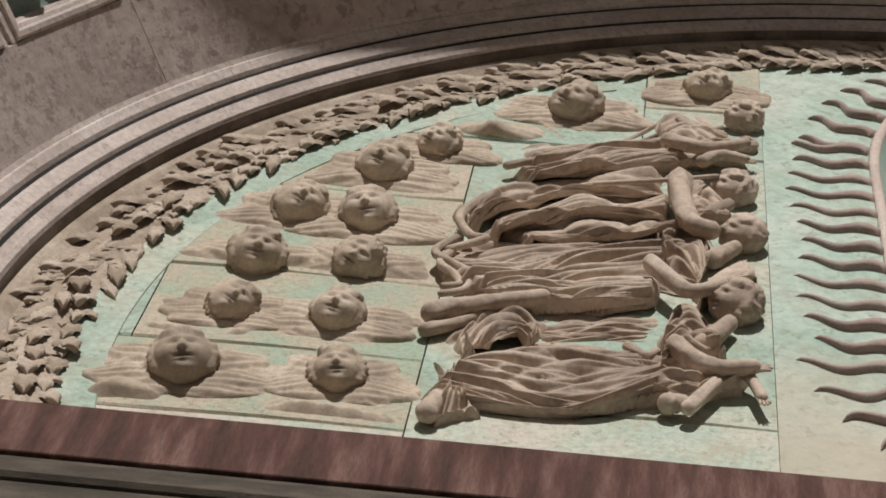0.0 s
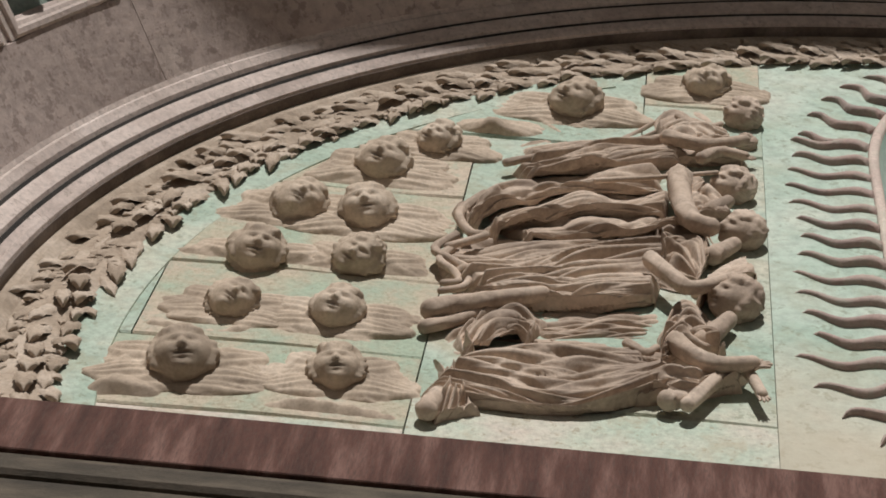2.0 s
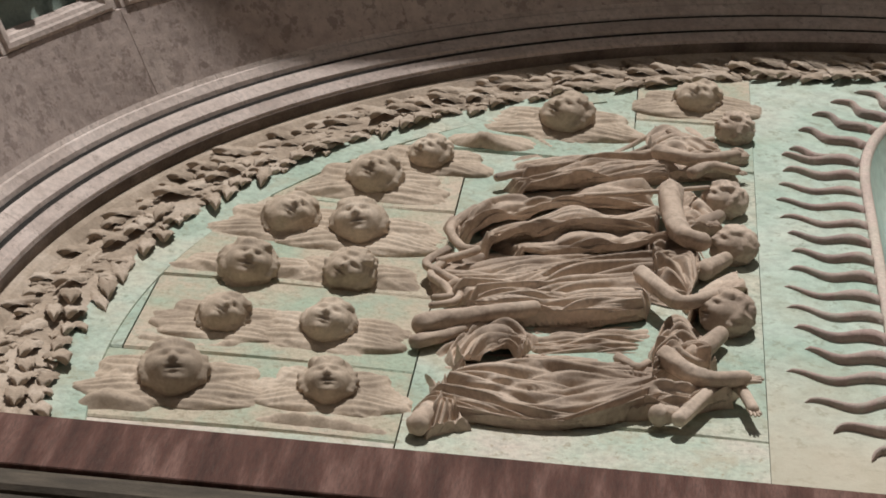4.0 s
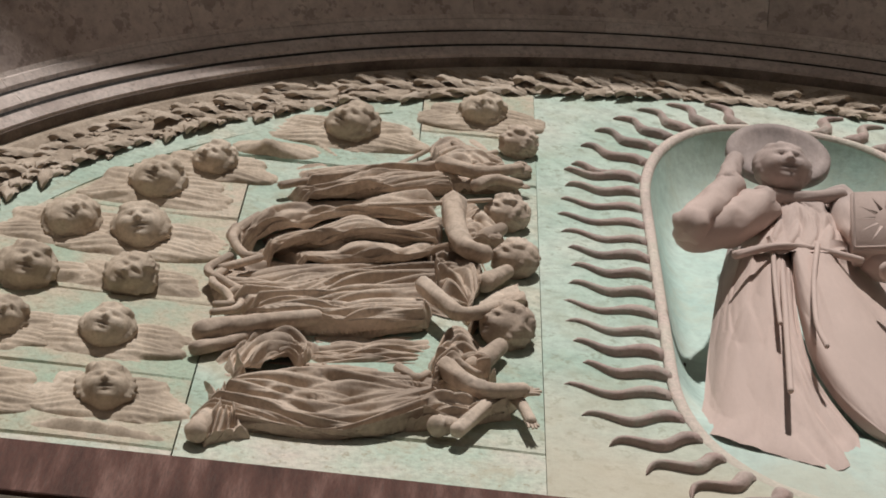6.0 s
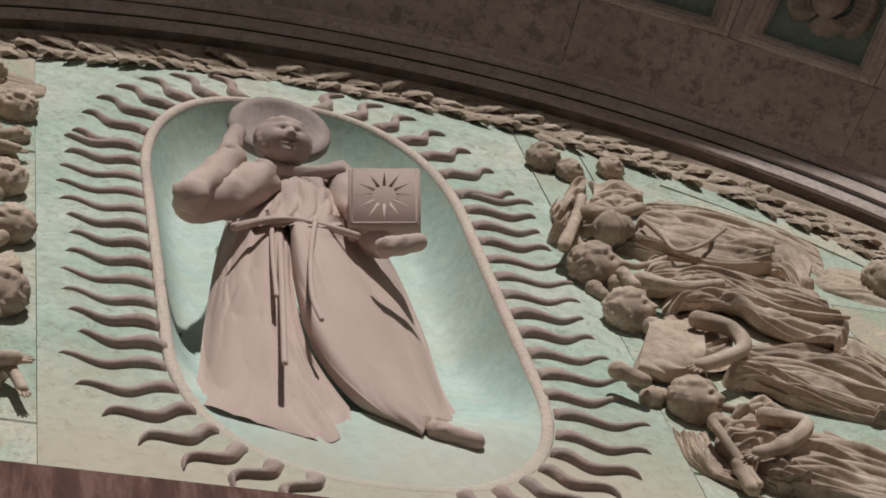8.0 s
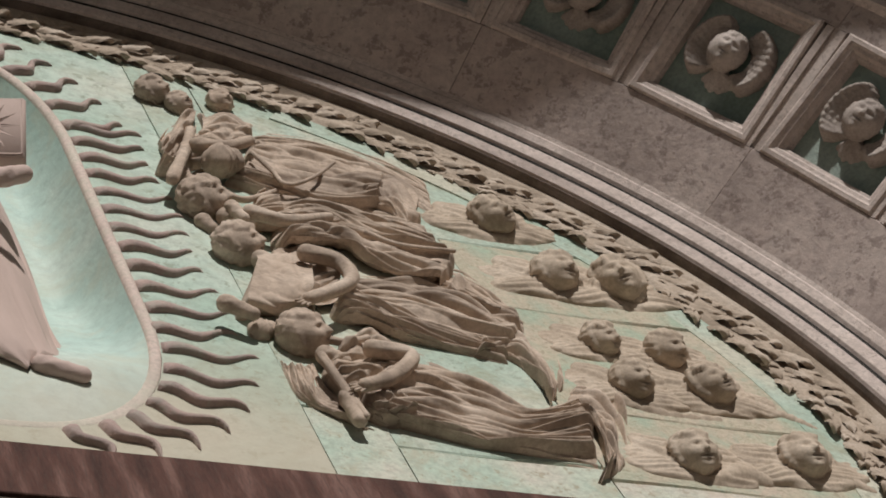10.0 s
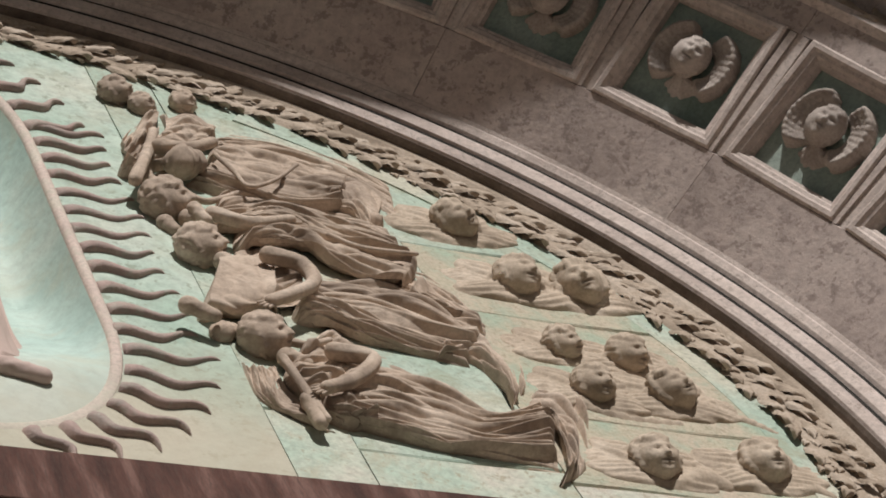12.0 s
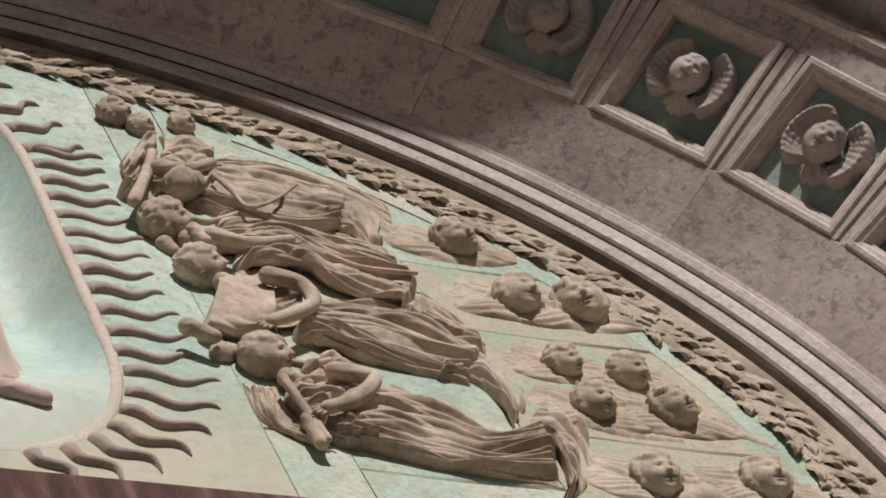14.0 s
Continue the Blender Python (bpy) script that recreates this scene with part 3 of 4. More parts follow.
CA, CB = 0.0985, (Y1 - Y2) / 2 * math.hypot(1, SPLAY) + 0.001
first = new("coffer")
first["local"] = 1
tagged(first, "square stone coffer with stepped pale frame and green ground", "coffer", "coffers of the arch")
solid("frame", *coffer_frame(CA, CB, [(0, 0.02), (0, 0.0), (0.003, -0.0025), (0.009, -0.0025), (0.012, 0.0005), (0.017, 0.002), (0.02, 0.008), (0.024, 0.01), (0.026, 0.021)]), MOULD, first)
solid("ground", [(-CA + 0.024, 0.02, -CB + 0.024), (CA - 0.024, 0.02, -CB + 0.024), (CA - 0.024, 0.02, CB - 0.024), (-CA + 0.024, 0.02, CB - 0.024)], [(0, 1, 2, 3)], COFFER, first, "dark green recessed ground")
carve = Sculpt(-CA + 0.026, CA - 0.026, -CB + 0.026, CB - 0.026, 0.0022, 5)
for lo, hi, mid in ((-62, 78, 0.006), (102, 240, -0.006)):      # hooded wings bent round the head
    for k, (rad, fat) in enumerate(((0.027, 0.006), (0.035, 0.0058), (0.043, 0.0062), (0.05, 0.006))):
        for q in np.linspace(0, 1, 60):
            a = radians(lo + (hi - lo) * (0.5 + (q - 0.5) * (1 - 0.06 * k)))
            rip = 0.0009 * math.sin(64 * q + k)
            carve.ball(mid + rad * 1.05 * math.cos(a), 0.004 + (rad + 0.004 * math.sin(3 * q)) * math.sin(a), 0.006 + 0.0045 * k + rip - fat, fat, 1.6)
carve.fan(0.0, -0.014, 1, 0.046, 0.0062, 0.016, 6, -84, 62)
carve.head(0, 0.004, 0.022, 0.026, 12, 12, -8, 0.6)
cv, cf = carve.build(0.02)
wing_head = new("cherub_relief")
wing_head["local"] = 1
me_holder = solid("cherub_relief", cv, cf, COFFER_FIGURE, wing_head, "", True)
me_holder.parent = None
bpy.data.objects.remove(wing_head)
me_holder.name = "cherub_relief"
tagged(me_holder, "grey stone winged cherub head set in a coffer", "cherub relief", "cherubs in the coffers")

def coffer_pose(deg):
    a = radians(deg)
    beta = math.atan(SPLAY)
    rad, fore = Vector((math.cos(a), 0, math.sin(a))), Vector((0, -1, 0))
    t = Vector((math.sin(a), 0, -math.cos(a)))
    n, r = fore * math.cos(beta) + rad * math.sin(beta), rad * math.cos(beta) - fore * math.sin(beta)
    m = Matrix((t, r, n)).transposed().to_4x4()
    mid = rs((Y1 + Y2) / 2)[0] - 0.0005
    m.translation = Vector((S * mid * math.cos(a), S * (Y1 + Y2) / 2, Z0 + S * mid * math.sin(a)))
    return m

first.matrix_basis = coffer_pose(ANGLES[0])
me_holder.matrix_basis = coffer_pose(ANGLES[0])
for deg in ANGLES[1:]:
    copy_thing(first, coffer_pose(deg))
    copy_thing(me_holder, coffer_pose(deg))

# ---- facade round the arch, lintel, lower wall, ground ----
v, f, n = [], [], 80
for i in range(n + 1):
    a = radians(A0 + (A1 - A0) * i / n)
    c, s = math.cos(a), math.sin(a)
    far = 2.2 / max(abs(c), abs(s))
    v += [(1.4 * c, Y3, 1.4 * s), (far * c, Y3, far * s), (far * c, 0.4, far * s)]
for i in range(n):
    for j in range(2):
        f.append((i * 3 + j, i * 3 + j + 1, i * 3 + j + 4, i * 3 + j + 3))
tagged(solid("wall_facade", v, f, SOFFIT), "grey-brown stone facade wall round the arch", "wall", kind="structure")
RS = rs(Y3)[0]
border_lip = tagged(new("hood_moulding"), "pale stone outer arch border with carved leaf garland and an added unseen shadow lip", "moulding", kind="structure")
# the lip out to -0.7 is added, unseen, to cast the soffit's shadow edge
solid("border", *ring([(RS - 0.004, Y3 + 0.012), (RS - 0.006, Y3 - 0.006), (RS + 0.004, Y3 - 0.012), (RS + 0.014, Y3 - 0.008), (RS + 0.02, Y3 - 0.002), (RS + 0.05, Y3 - 0.002), (RS + 0.051, Y3 - 0.12), (1.4185, -0.68), (1.421, -0.7), (1.53, -0.7), (1.53, Y3 + 0.012)], A0, A1, 120), MOULD, border_lip)

lintel = tagged(new("lintel"), "dark red marble lintel with brown stone mouldings below", "lintel", kind="structure")
cuts = [-1.3, 1.3]
for a, b in zip(cuts, cuts[1:]):
    solid("marble_block", *block((a + 0.0003, -0.03, -0.315), (b - 0.0003, 0.12, LOW), 0.001), RED, lintel)
solid("cornice", *block((-1.3, -0.026, -0.332), (1.3, 0.12, -0.3155), 0.002), BROWN, lintel)
solid("cornice", *block((-1.3, -0.034, -0.36), (1.3, 0.12, -0.3325), 0.004), BROWN, lintel)
solid("cornice", *block((-1.3, -0.028, -0.43), (1.3, 0.12, -0.3605), 0.003), BROWN, lintel)
zf = -Z0 / S
tagged(solid("wall_lower", *block((-2.2, 0.0, zf), (2.2, 0.35, -0.4305), 0), SOFFIT), "plain stone wall under the lintel", "wall", kind="structure")
for side in (-1, 1):
    tagged(solid("wall_jamb", *block((side * 1.29 if side > 0 else -2.2, Y3, zf), (2.2 if side > 0 else -1.29, -0.001, -0.33), 0), SOFFIT), "plain stone jamb beside the portal", "wall", kind="structure")
tagged(solid("ground", [(-30, -30, zf), (30, -30, zf), (30, 0.4, zf), (-30, 0.4, zf)], [(0, 1, 2, 3)], PAVING), "grey stone paving before the portal", "ground", kind="structure")

# ---- carved figures ----
def angel(label, drapes, limbs, heads):
    c = Sculpt(-0.01, 0.01, -0.01, 0.01, 0.0018, int(1000 * abs(heads[0][0] + heads[0][1])))
    for n, deep, guides in drapes:
        c.robe(guides, int(2.1 * n + 0.5), 1.75 * deep)
    for p, h, r in limbs:
        c.limb(p, 0.74 * h, 0.8 * r, 0.75, hand=len(p) > 2 and 0.0085 < r < 0.0135)
    for x, z, h, r, *rest in heads:
        c.head(x, z, h, 0.9 * r, *rest[:3], 0.35 + 0.75 * rest[3])
    ob = solid("angel_relief", *c.build(0.002, 1.06), FIGURE, smooth=True)
    return tagged(ob, label, "angel relief", "flying angels")

angel("worn grey-brown stone relief of a flying angel in heavy folded robe", [
    (5, 0.003, [(0.003, [(-0.560, 0.108), (-0.499, 0.137), (-0.437, 0.167)]),
     (0.007, [(-0.555, 0.066), (-0.497, 0.088), (-0.442, 0.112)]),
     (0.002, [(-0.550, 0.041), (-0.495, 0.054), (-0.445, 0.063)])]),
    (9, 0.0075, [(0.0, [(-0.649, 0.037), (-0.623, 0.054), (-0.578, 0.052), (-0.517, 0.060), (-0.450, 0.054), (-0.412, 0.052)]),
     (0.019, [(-0.634, -0.030), (-0.591, -0.009), (-0.537, -0.004), (-0.493, -0.014), (-0.413, -0.006)]),
     (0.025, [(-0.637, -0.077), (-0.585, -0.079), (-0.531, -0.097), (-0.480, -0.082), (-0.413, -0.037)]),
     (0.017, [(-0.642, -0.097), (-0.592, -0.107), (-0.530, -0.109), (-0.474, -0.090), (-0.407, -0.033)]),
     (0.0, [(-0.648, -0.111), (-0.612, -0.103), (-0.540, -0.095), (-0.462, -0.069), (-0.402, -0.022)])]),
    (4, 0.007, [(0.0, [(-0.655, -0.005), (-0.648, -0.064), (-0.650, -0.128)]),
     (0.017, [(-0.636, -0.036), (-0.632, -0.095), (-0.634, -0.147)]),
     (0.011, [(-0.620, -0.032), (-0.615, -0.085), (-0.603, -0.120)])]),
    (4, 0.008, [(0.003, [(-0.635, 0.038), (-0.617, 0.102), (-0.584, 0.124), (-0.554, 0.101)]),
     (0.03, [(-0.625, -0.026), (-0.603, 0.031), (-0.577, 0.050), (-0.551, 0.007)]),
     (0.022, [(-0.607, -0.014), (-0.588, 0.015), (-0.575, 0.029), (-0.559, -0.001)])]),
    (6, 0.007, [(0.0, [(-0.438, 0.098), (-0.428, 0.166), (-0.408, 0.194), (-0.382, 0.167)]),
     (0.022, [(-0.438, 0.026), (-0.420, 0.079), (-0.401, 0.100), (-0.380, 0.065)]),
     (0.028, [(-0.440, -0.022), (-0.417, 0.021), (-0.395, 0.033), (-0.377, 0.028)]),
     (0.006, [(-0.439, 0.002), (-0.412, 0.010), (-0.384, 0.036), (-0.368, 0.055)])]),
    (5, 0.008, [(0.006, [(-0.450, 0.018), (-0.395, 0.019), (-0.346, 0.045)]),
     (0.022, [(-0.449, -0.069), (-0.402, -0.050), (-0.354, -0.023)]),
     (0.0, [(-0.457, -0.075), (-0.405, -0.054), (-0.373, -0.028)])])],
    [([(-0.423, 0.014), (-0.407, -0.013), (-0.380, -0.028), (-0.350, -0.019)], 0.041, 0.0125),
     ([(-0.409, -0.095), (-0.376, -0.025), (-0.355, -0.016), (-0.341, -0.060)], 0.026, 0.009),
     ([(-0.427, -0.084), (-0.414, -0.079)], 0.022, 0.013),
     ([(-0.395, 0.049), (-0.370, 0.105)], 0.022, 0.014),
     ([(-0.644, -0.142), (-0.638, -0.110)], 0.019, 0.013),
     ([(-0.468, 0.040), (-0.451, 0.022), (-0.440, 0.035)], 0.015, 0.007)],
    [(-0.365, 0.149, 0.018, 0.0293, -30, -20, -50, 0.8)])
angel("weathered stone flying angel in rippling robe holding a book", [
    (11, 0.0075, [(0.0, [(-0.662, 0.291), (-0.599, 0.298), (-0.521, 0.319), (-0.449, 0.390)]),
     (0.017, [(-0.658, 0.215), (-0.594, 0.232), (-0.507, 0.266), (-0.430, 0.321)]),
     (0.025, [(-0.640, 0.154), (-0.562, 0.180), (-0.505, 0.216), (-0.444, 0.242)]),
     (0.029, [(-0.620, 0.116), (-0.565, 0.146), (-0.508, 0.148), (-0.442, 0.155)]),
     (0.019, [(-0.646, 0.098), (-0.557, 0.116), (-0.500, 0.117), (-0.430, 0.152)]),
     (0.0, [(-0.666, 0.094), (-0.589, 0.113), (-0.510, 0.127), (-0.437, 0.167)])]),
    (6, 0.008, [(0.0, [(-0.451, 0.368), (-0.430, 0.401), (-0.402, 0.396), (-0.378, 0.346)]),
     (0.023, [(-0.448, 0.282), (-0.424, 0.311), (-0.400, 0.296), (-0.387, 0.241)]),
     (0.028, [(-0.444, 0.225), (-0.427, 0.252), (-0.408, 0.219), (-0.396, 0.178)]),
     (0.006, [(-0.441, 0.195), (-0.420, 0.186), (-0.397, 0.192), (-0.385, 0.209)])]),
    (2, 0.003, [(0.017, [(-0.395, 0.199), (-0.372, 0.243), (-0.348, 0.271)]),
     (0.034, [(-0.397, 0.149), (-0.371, 0.171), (-0.343, 0.197)]),
     (0.0, [(-0.408, 0.174), (-0.373, 0.197), (-0.334, 0.235)])])],
    [([(-0.451, 0.198), (-0.430, 0.160), (-0.407, 0.136), (-0.369, 0.168)], 0.045, 0.0115),
     ([(-0.657, 0.251), (-0.675, 0.211), (-0.655, 0.186), (-0.634, 0.162), (-0.636, 0.123), (-0.658, 0.107)], 0.026, 0.006),
     ([(-0.659, 0.224), (-0.667, 0.189), (-0.650, 0.164), (-0.643, 0.140), (-0.658, 0.133)], 0.022, 0.006),
     ([(-0.662, 0.060), (-0.622, 0.086), (-0.557, 0.121)], 0.026, 0.014),
     ([(-0.387, 0.261), (-0.363, 0.298)], 0.022, 0.013),
     ([(-0.666, 0.038), (-0.641, 0.054), (-0.610, 0.089)], 0.015, 0.009)],
    [(-0.355, 0.332, 0.017, 0.0280, -20, -35, -60, 0.35)])
angel("weathered stone flying angel with drawn-up robe and bare shoulder", [
    (4, 0.007, [(0.0, [(-0.668, 0.371), (-0.642, 0.436), (-0.595, 0.488), (-0.526, 0.536), (-0.447, 0.551)]),
     (0.022, [(-0.655, 0.300), (-0.630, 0.350), (-0.583, 0.396), (-0.522, 0.434), (-0.440, 0.467)]),
     (0.017, [(-0.637, 0.305), (-0.605, 0.356), (-0.564, 0.390), (-0.515, 0.414), (-0.433, 0.437)])]),
    (5, 0.006, [(0.006, [(-0.631, 0.346), (-0.577, 0.408), (-0.528, 0.449), (-0.477, 0.445), (-0.432, 0.464)]),
     (0.025, [(-0.624, 0.285), (-0.574, 0.344), (-0.513, 0.377), (-0.476, 0.371), (-0.429, 0.390)]),
     (0.028, [(-0.621, 0.269), (-0.571, 0.308), (-0.512, 0.340), (-0.432, 0.346)]),
     (0.006, [(-0.631, 0.310), (-0.572, 0.339), (-0.511, 0.368), (-0.430, 0.373)])]),
    (4, 0.006, [(0.008, [(-0.607, 0.312), (-0.560, 0.347), (-0.512, 0.380), (-0.437, 0.387)]),
     (0.025, [(-0.592, 0.269), (-0.539, 0.292), (-0.480, 0.317), (-0.431, 0.334)]),
     (0.022, [(-0.580, 0.270), (-0.532, 0.276), (-0.479, 0.299), (-0.425, 0.333)]),
     (0.0, [(-0.575, 0.311), (-0.532, 0.297), (-0.478, 0.327), (-0.414, 0.379)])]),
    (5, 0.007, [(0.0, [(-0.437, 0.550), (-0.400, 0.542), (-0.367, 0.492)]),
     (0.022, [(-0.423, 0.421), (-0.398, 0.420), (-0.363, 0.399)]),
     (0.025, [(-0.419, 0.364), (-0.395, 0.366), (-0.363, 0.371)]),
     (0.0, [(-0.414, 0.373), (-0.386, 0.383), (-0.354, 0.410)])])],
    [([(-0.425, 0.437), (-0.422, 0.372), (-0.410, 0.313), (-0.390, 0.299)], 0.045, 0.017),
     ([(-0.517, 0.405), (-0.454, 0.429), (-0.383, 0.461)], 0.045, 0.004),
     ([(-0.638, 0.371), (-0.659, 0.312), (-0.643, 0.262), (-0.626, 0.257), (-0.662, 0.220)], 0.026, 0.007),
     ([(-0.388, 0.389), (-0.369, 0.419)], 0.022, 0.012)],
    [(-0.365, 0.465, 0.016, 0.0267, -25, -30, -60, 0.9)])
angel("worn stone relief of a flying angel under the garland, arms folded", [
    (9, 0.007, [(0.0, [(-0.630, 0.590), (-0.558, 0.634), (-0.491, 0.666), (-0.434, 0.752)]),
     (0.011, [(-0.613, 0.541), (-0.536, 0.588), (-0.483, 0.611), (-0.429, 0.638)]),
     (0.022, [(-0.590, 0.481), (-0.547, 0.532), (-0.502, 0.560), (-0.429, 0.558)]),
     (0.023, [(-0.588, 0.456), (-0.538, 0.488), (-0.487, 0.506), (-0.425, 0.534)]),
     (0.0, [(-0.621, 0.488), (-0.550, 0.500), (-0.485, 0.522), (-0.410, 0.558)])]),
    (6, 0.007, [(0.0, [(-0.461, 0.699), (-0.431, 0.762), (-0.399, 0.750), (-0.367, 0.706)]),
     (0.025, [(-0.447, 0.603), (-0.417, 0.643), (-0.386, 0.616), (-0.363, 0.604)]),
     (0.028, [(-0.436, 0.540), (-0.403, 0.550), (-0.363, 0.561)]),
     (0.0, [(-0.433, 0.551), (-0.393, 0.559), (-0.347, 0.579)])])],
    [([(-0.441, 0.562), (-0.398, 0.547), (-0.350, 0.573)], 0.045, 0.011),
     ([(-0.400, 0.517), (-0.378, 0.542), (-0.350, 0.535)], 0.038, 0.009),
     ([(-0.428, 0.682), (-0.400, 0.650), (-0.376, 0.667)], 0.022, 0.006),
     ([(-0.622, 0.481), (-0.592, 0.505), (-0.561, 0.532)], 0.022, 0.006)],
    [(-0.350, 0.710, 0.015, 0.0253, -25, -30, -60, 0.9), (-0.346, 0.631, 0.008, 0.0133, -20, -30, -30, 1.0)])
angel("worn stone relief of a flying angel playing a straight pipe", [
    (5, 0.003, [(0.006, [(0.364, 0.064), (0.365, 0.002), (0.395, -0.045)]),
     (0.01, [(0.337, 0.049), (0.337, -0.030), (0.379, -0.073)]),
     (0.002, [(0.328, 0.073), (0.323, -0.013), (0.358, -0.050), (0.399, -0.075)])]),
    (10, 0.0075, [(0.0, [(0.482, 0.151), (0.528, 0.128), (0.563, 0.071), (0.620, 0.041), (0.713, 0.102)]),
     (0.019, [(0.446, 0.063), (0.487, 0.060), (0.536, 0.029), (0.586, -0.014), (0.666, 0.027)]),
     (0.028, [(0.416, -0.014), (0.474, -0.013), (0.518, -0.033), (0.567, -0.058), (0.652, -0.027)]),
     (0.025, [(0.397, -0.052), (0.457, -0.065), (0.503, -0.079), (0.564, -0.085), (0.648, -0.071)]),
     (0.0, [(0.397, -0.046), (0.453, -0.065), (0.510, -0.081), (0.570, -0.092), (0.652, -0.115)])]),
    (5, 0.008, [(0.0, [(0.677, 0.081), (0.726, 0.100), (0.728, 0.047), (0.694, -0.047)]),
     (0.019, [(0.631, 0.006), (0.675, 0.024), (0.683, -0.016), (0.650, -0.113)]),
     (0.017, [(0.622, -0.026), (0.651, -0.013), (0.652, -0.056), (0.628, -0.137)])]),
    (6, 0.007, [(0.0, [(0.424, 0.146), (0.461, 0.173), (0.489, 0.154)]),
     (0.025, [(0.390, 0.054), (0.430, 0.070), (0.453, 0.051)]),
     (0.028, [(0.371, -0.001), (0.401, -0.003), (0.421, -0.019)]),
     (0.0, [(0.366, -0.013), (0.384, -0.049), (0.427, -0.047)])]),
    (4, 0.007, [(0.025, [(0.400, 0.002), (0.424, -0.013), (0.446, -0.044)]),
     (0.022, [(0.384, -0.041), (0.409, -0.056), (0.443, -0.055)]),
     (0.0, [(0.384, -0.049), (0.416, -0.064), (0.466, -0.034)])])],
    [([(0.417, 0.049), (0.459, 0.039), (0.419, -0.016), (0.383, -0.040)], 0.049, 0.012),
     ([(0.362, 0.039), (0.367, -0.024), (0.374, -0.087)], 0.034, 0.0065),
     ([(0.371, -0.038), (0.369, -0.086)], 0.026, 0.013),
     ([(0.319, 0.119), (0.332, 0.128)], 0.009, 0.017),
     ([(0.374, 0.062), (0.393, 0.051)], 0.022, 0.013),
     ([(0.383, 0.103), (0.407, 0.099), (0.439, 0.118)], 0.022, 0.006)],
    [(0.361, 0.102, 0.018, 0.0307, 25, -28, 45, 0.5)])
angel("worn stone relief of a flying angel holding an open book", [
    (6, 0.0035, [(0.002, [(0.582, 0.363), (0.639, 0.377), (0.669, 0.293), (0.678, 0.237)]),
     (0.01, [(0.564, 0.314), (0.615, 0.314), (0.646, 0.256), (0.655, 0.200)]),
     (0.002, [(0.559, 0.291), (0.607, 0.283), (0.650, 0.200)])]),
    (9, 0.0075, [(0.0, [(0.477, 0.334), (0.547, 0.340), (0.598, 0.340), (0.656, 0.316), (0.676, 0.269)]),
     (0.019, [(0.450, 0.246), (0.518, 0.242), (0.586, 0.235), (0.651, 0.199)]),
     (0.026, [(0.427, 0.196), (0.482, 0.177), (0.548, 0.170), (0.631, 0.160)]),
     (0.017, [(0.431, 0.178), (0.485, 0.157), (0.548, 0.141), (0.617, 0.132)]),
     (0.0, [(0.459, 0.187), (0.510, 0.156), (0.573, 0.140), (0.639, 0.092)])]),
    (4, 0.007, [(0.0, [(0.596, 0.207), (0.672, 0.239), (0.691, 0.173), (0.668, 0.086)]),
     (0.022, [(0.578, 0.134), (0.626, 0.152), (0.636, 0.090), (0.625, 0.028)]),
     (0.0, [(0.588, 0.144), (0.623, 0.125), (0.641, 0.069)])]),
    (3, 0.006, [(0.006, [(0.628, 0.350), (0.644, 0.308), (0.670, 0.278)]),
     (0.019, [(0.589, 0.288), (0.614, 0.255), (0.646, 0.235)]),
     (0.006, [(0.587, 0.291), (0.621, 0.264), (0.645, 0.249)])]),
    (5, 0.006, [(0.0, [(0.398, 0.380), (0.461, 0.416), (0.500, 0.400)]),
     (0.025, [(0.368, 0.274), (0.423, 0.304), (0.457, 0.288)]),
     (0.028, [(0.353, 0.220), (0.404, 0.235), (0.442, 0.240)]),
     (0.011, [(0.360, 0.200), (0.406, 0.199), (0.446, 0.225)])]),
    (3, 0.003, [(0.025, [(0.344, 0.279), (0.388, 0.299), (0.435, 0.308)]),
     (0.039, [(0.316, 0.172), (0.351, 0.171), (0.387, 0.185)]),
     (0.022, [(0.312, 0.150), (0.343, 0.145), (0.391, 0.180)]),
     (0.0, [(0.325, 0.182), (0.357, 0.180), (0.406, 0.214)])])],
    [([(0.404, 0.275), (0.441, 0.260), (0.438, 0.208), (0.374, 0.149)], 0.053, 0.0125),
     ([(0.320, 0.404), (0.328, 0.387)], 0.009, 0.013),
     ([(0.360, 0.293), (0.385, 0.286)], 0.022, 0.013),
     ([(0.279, 0.135), (0.306, 0.116)], 0.038, 0.012)],
    [(0.343, 0.322, 0.018, 0.0307, 25, -25, 50, 0.8)])
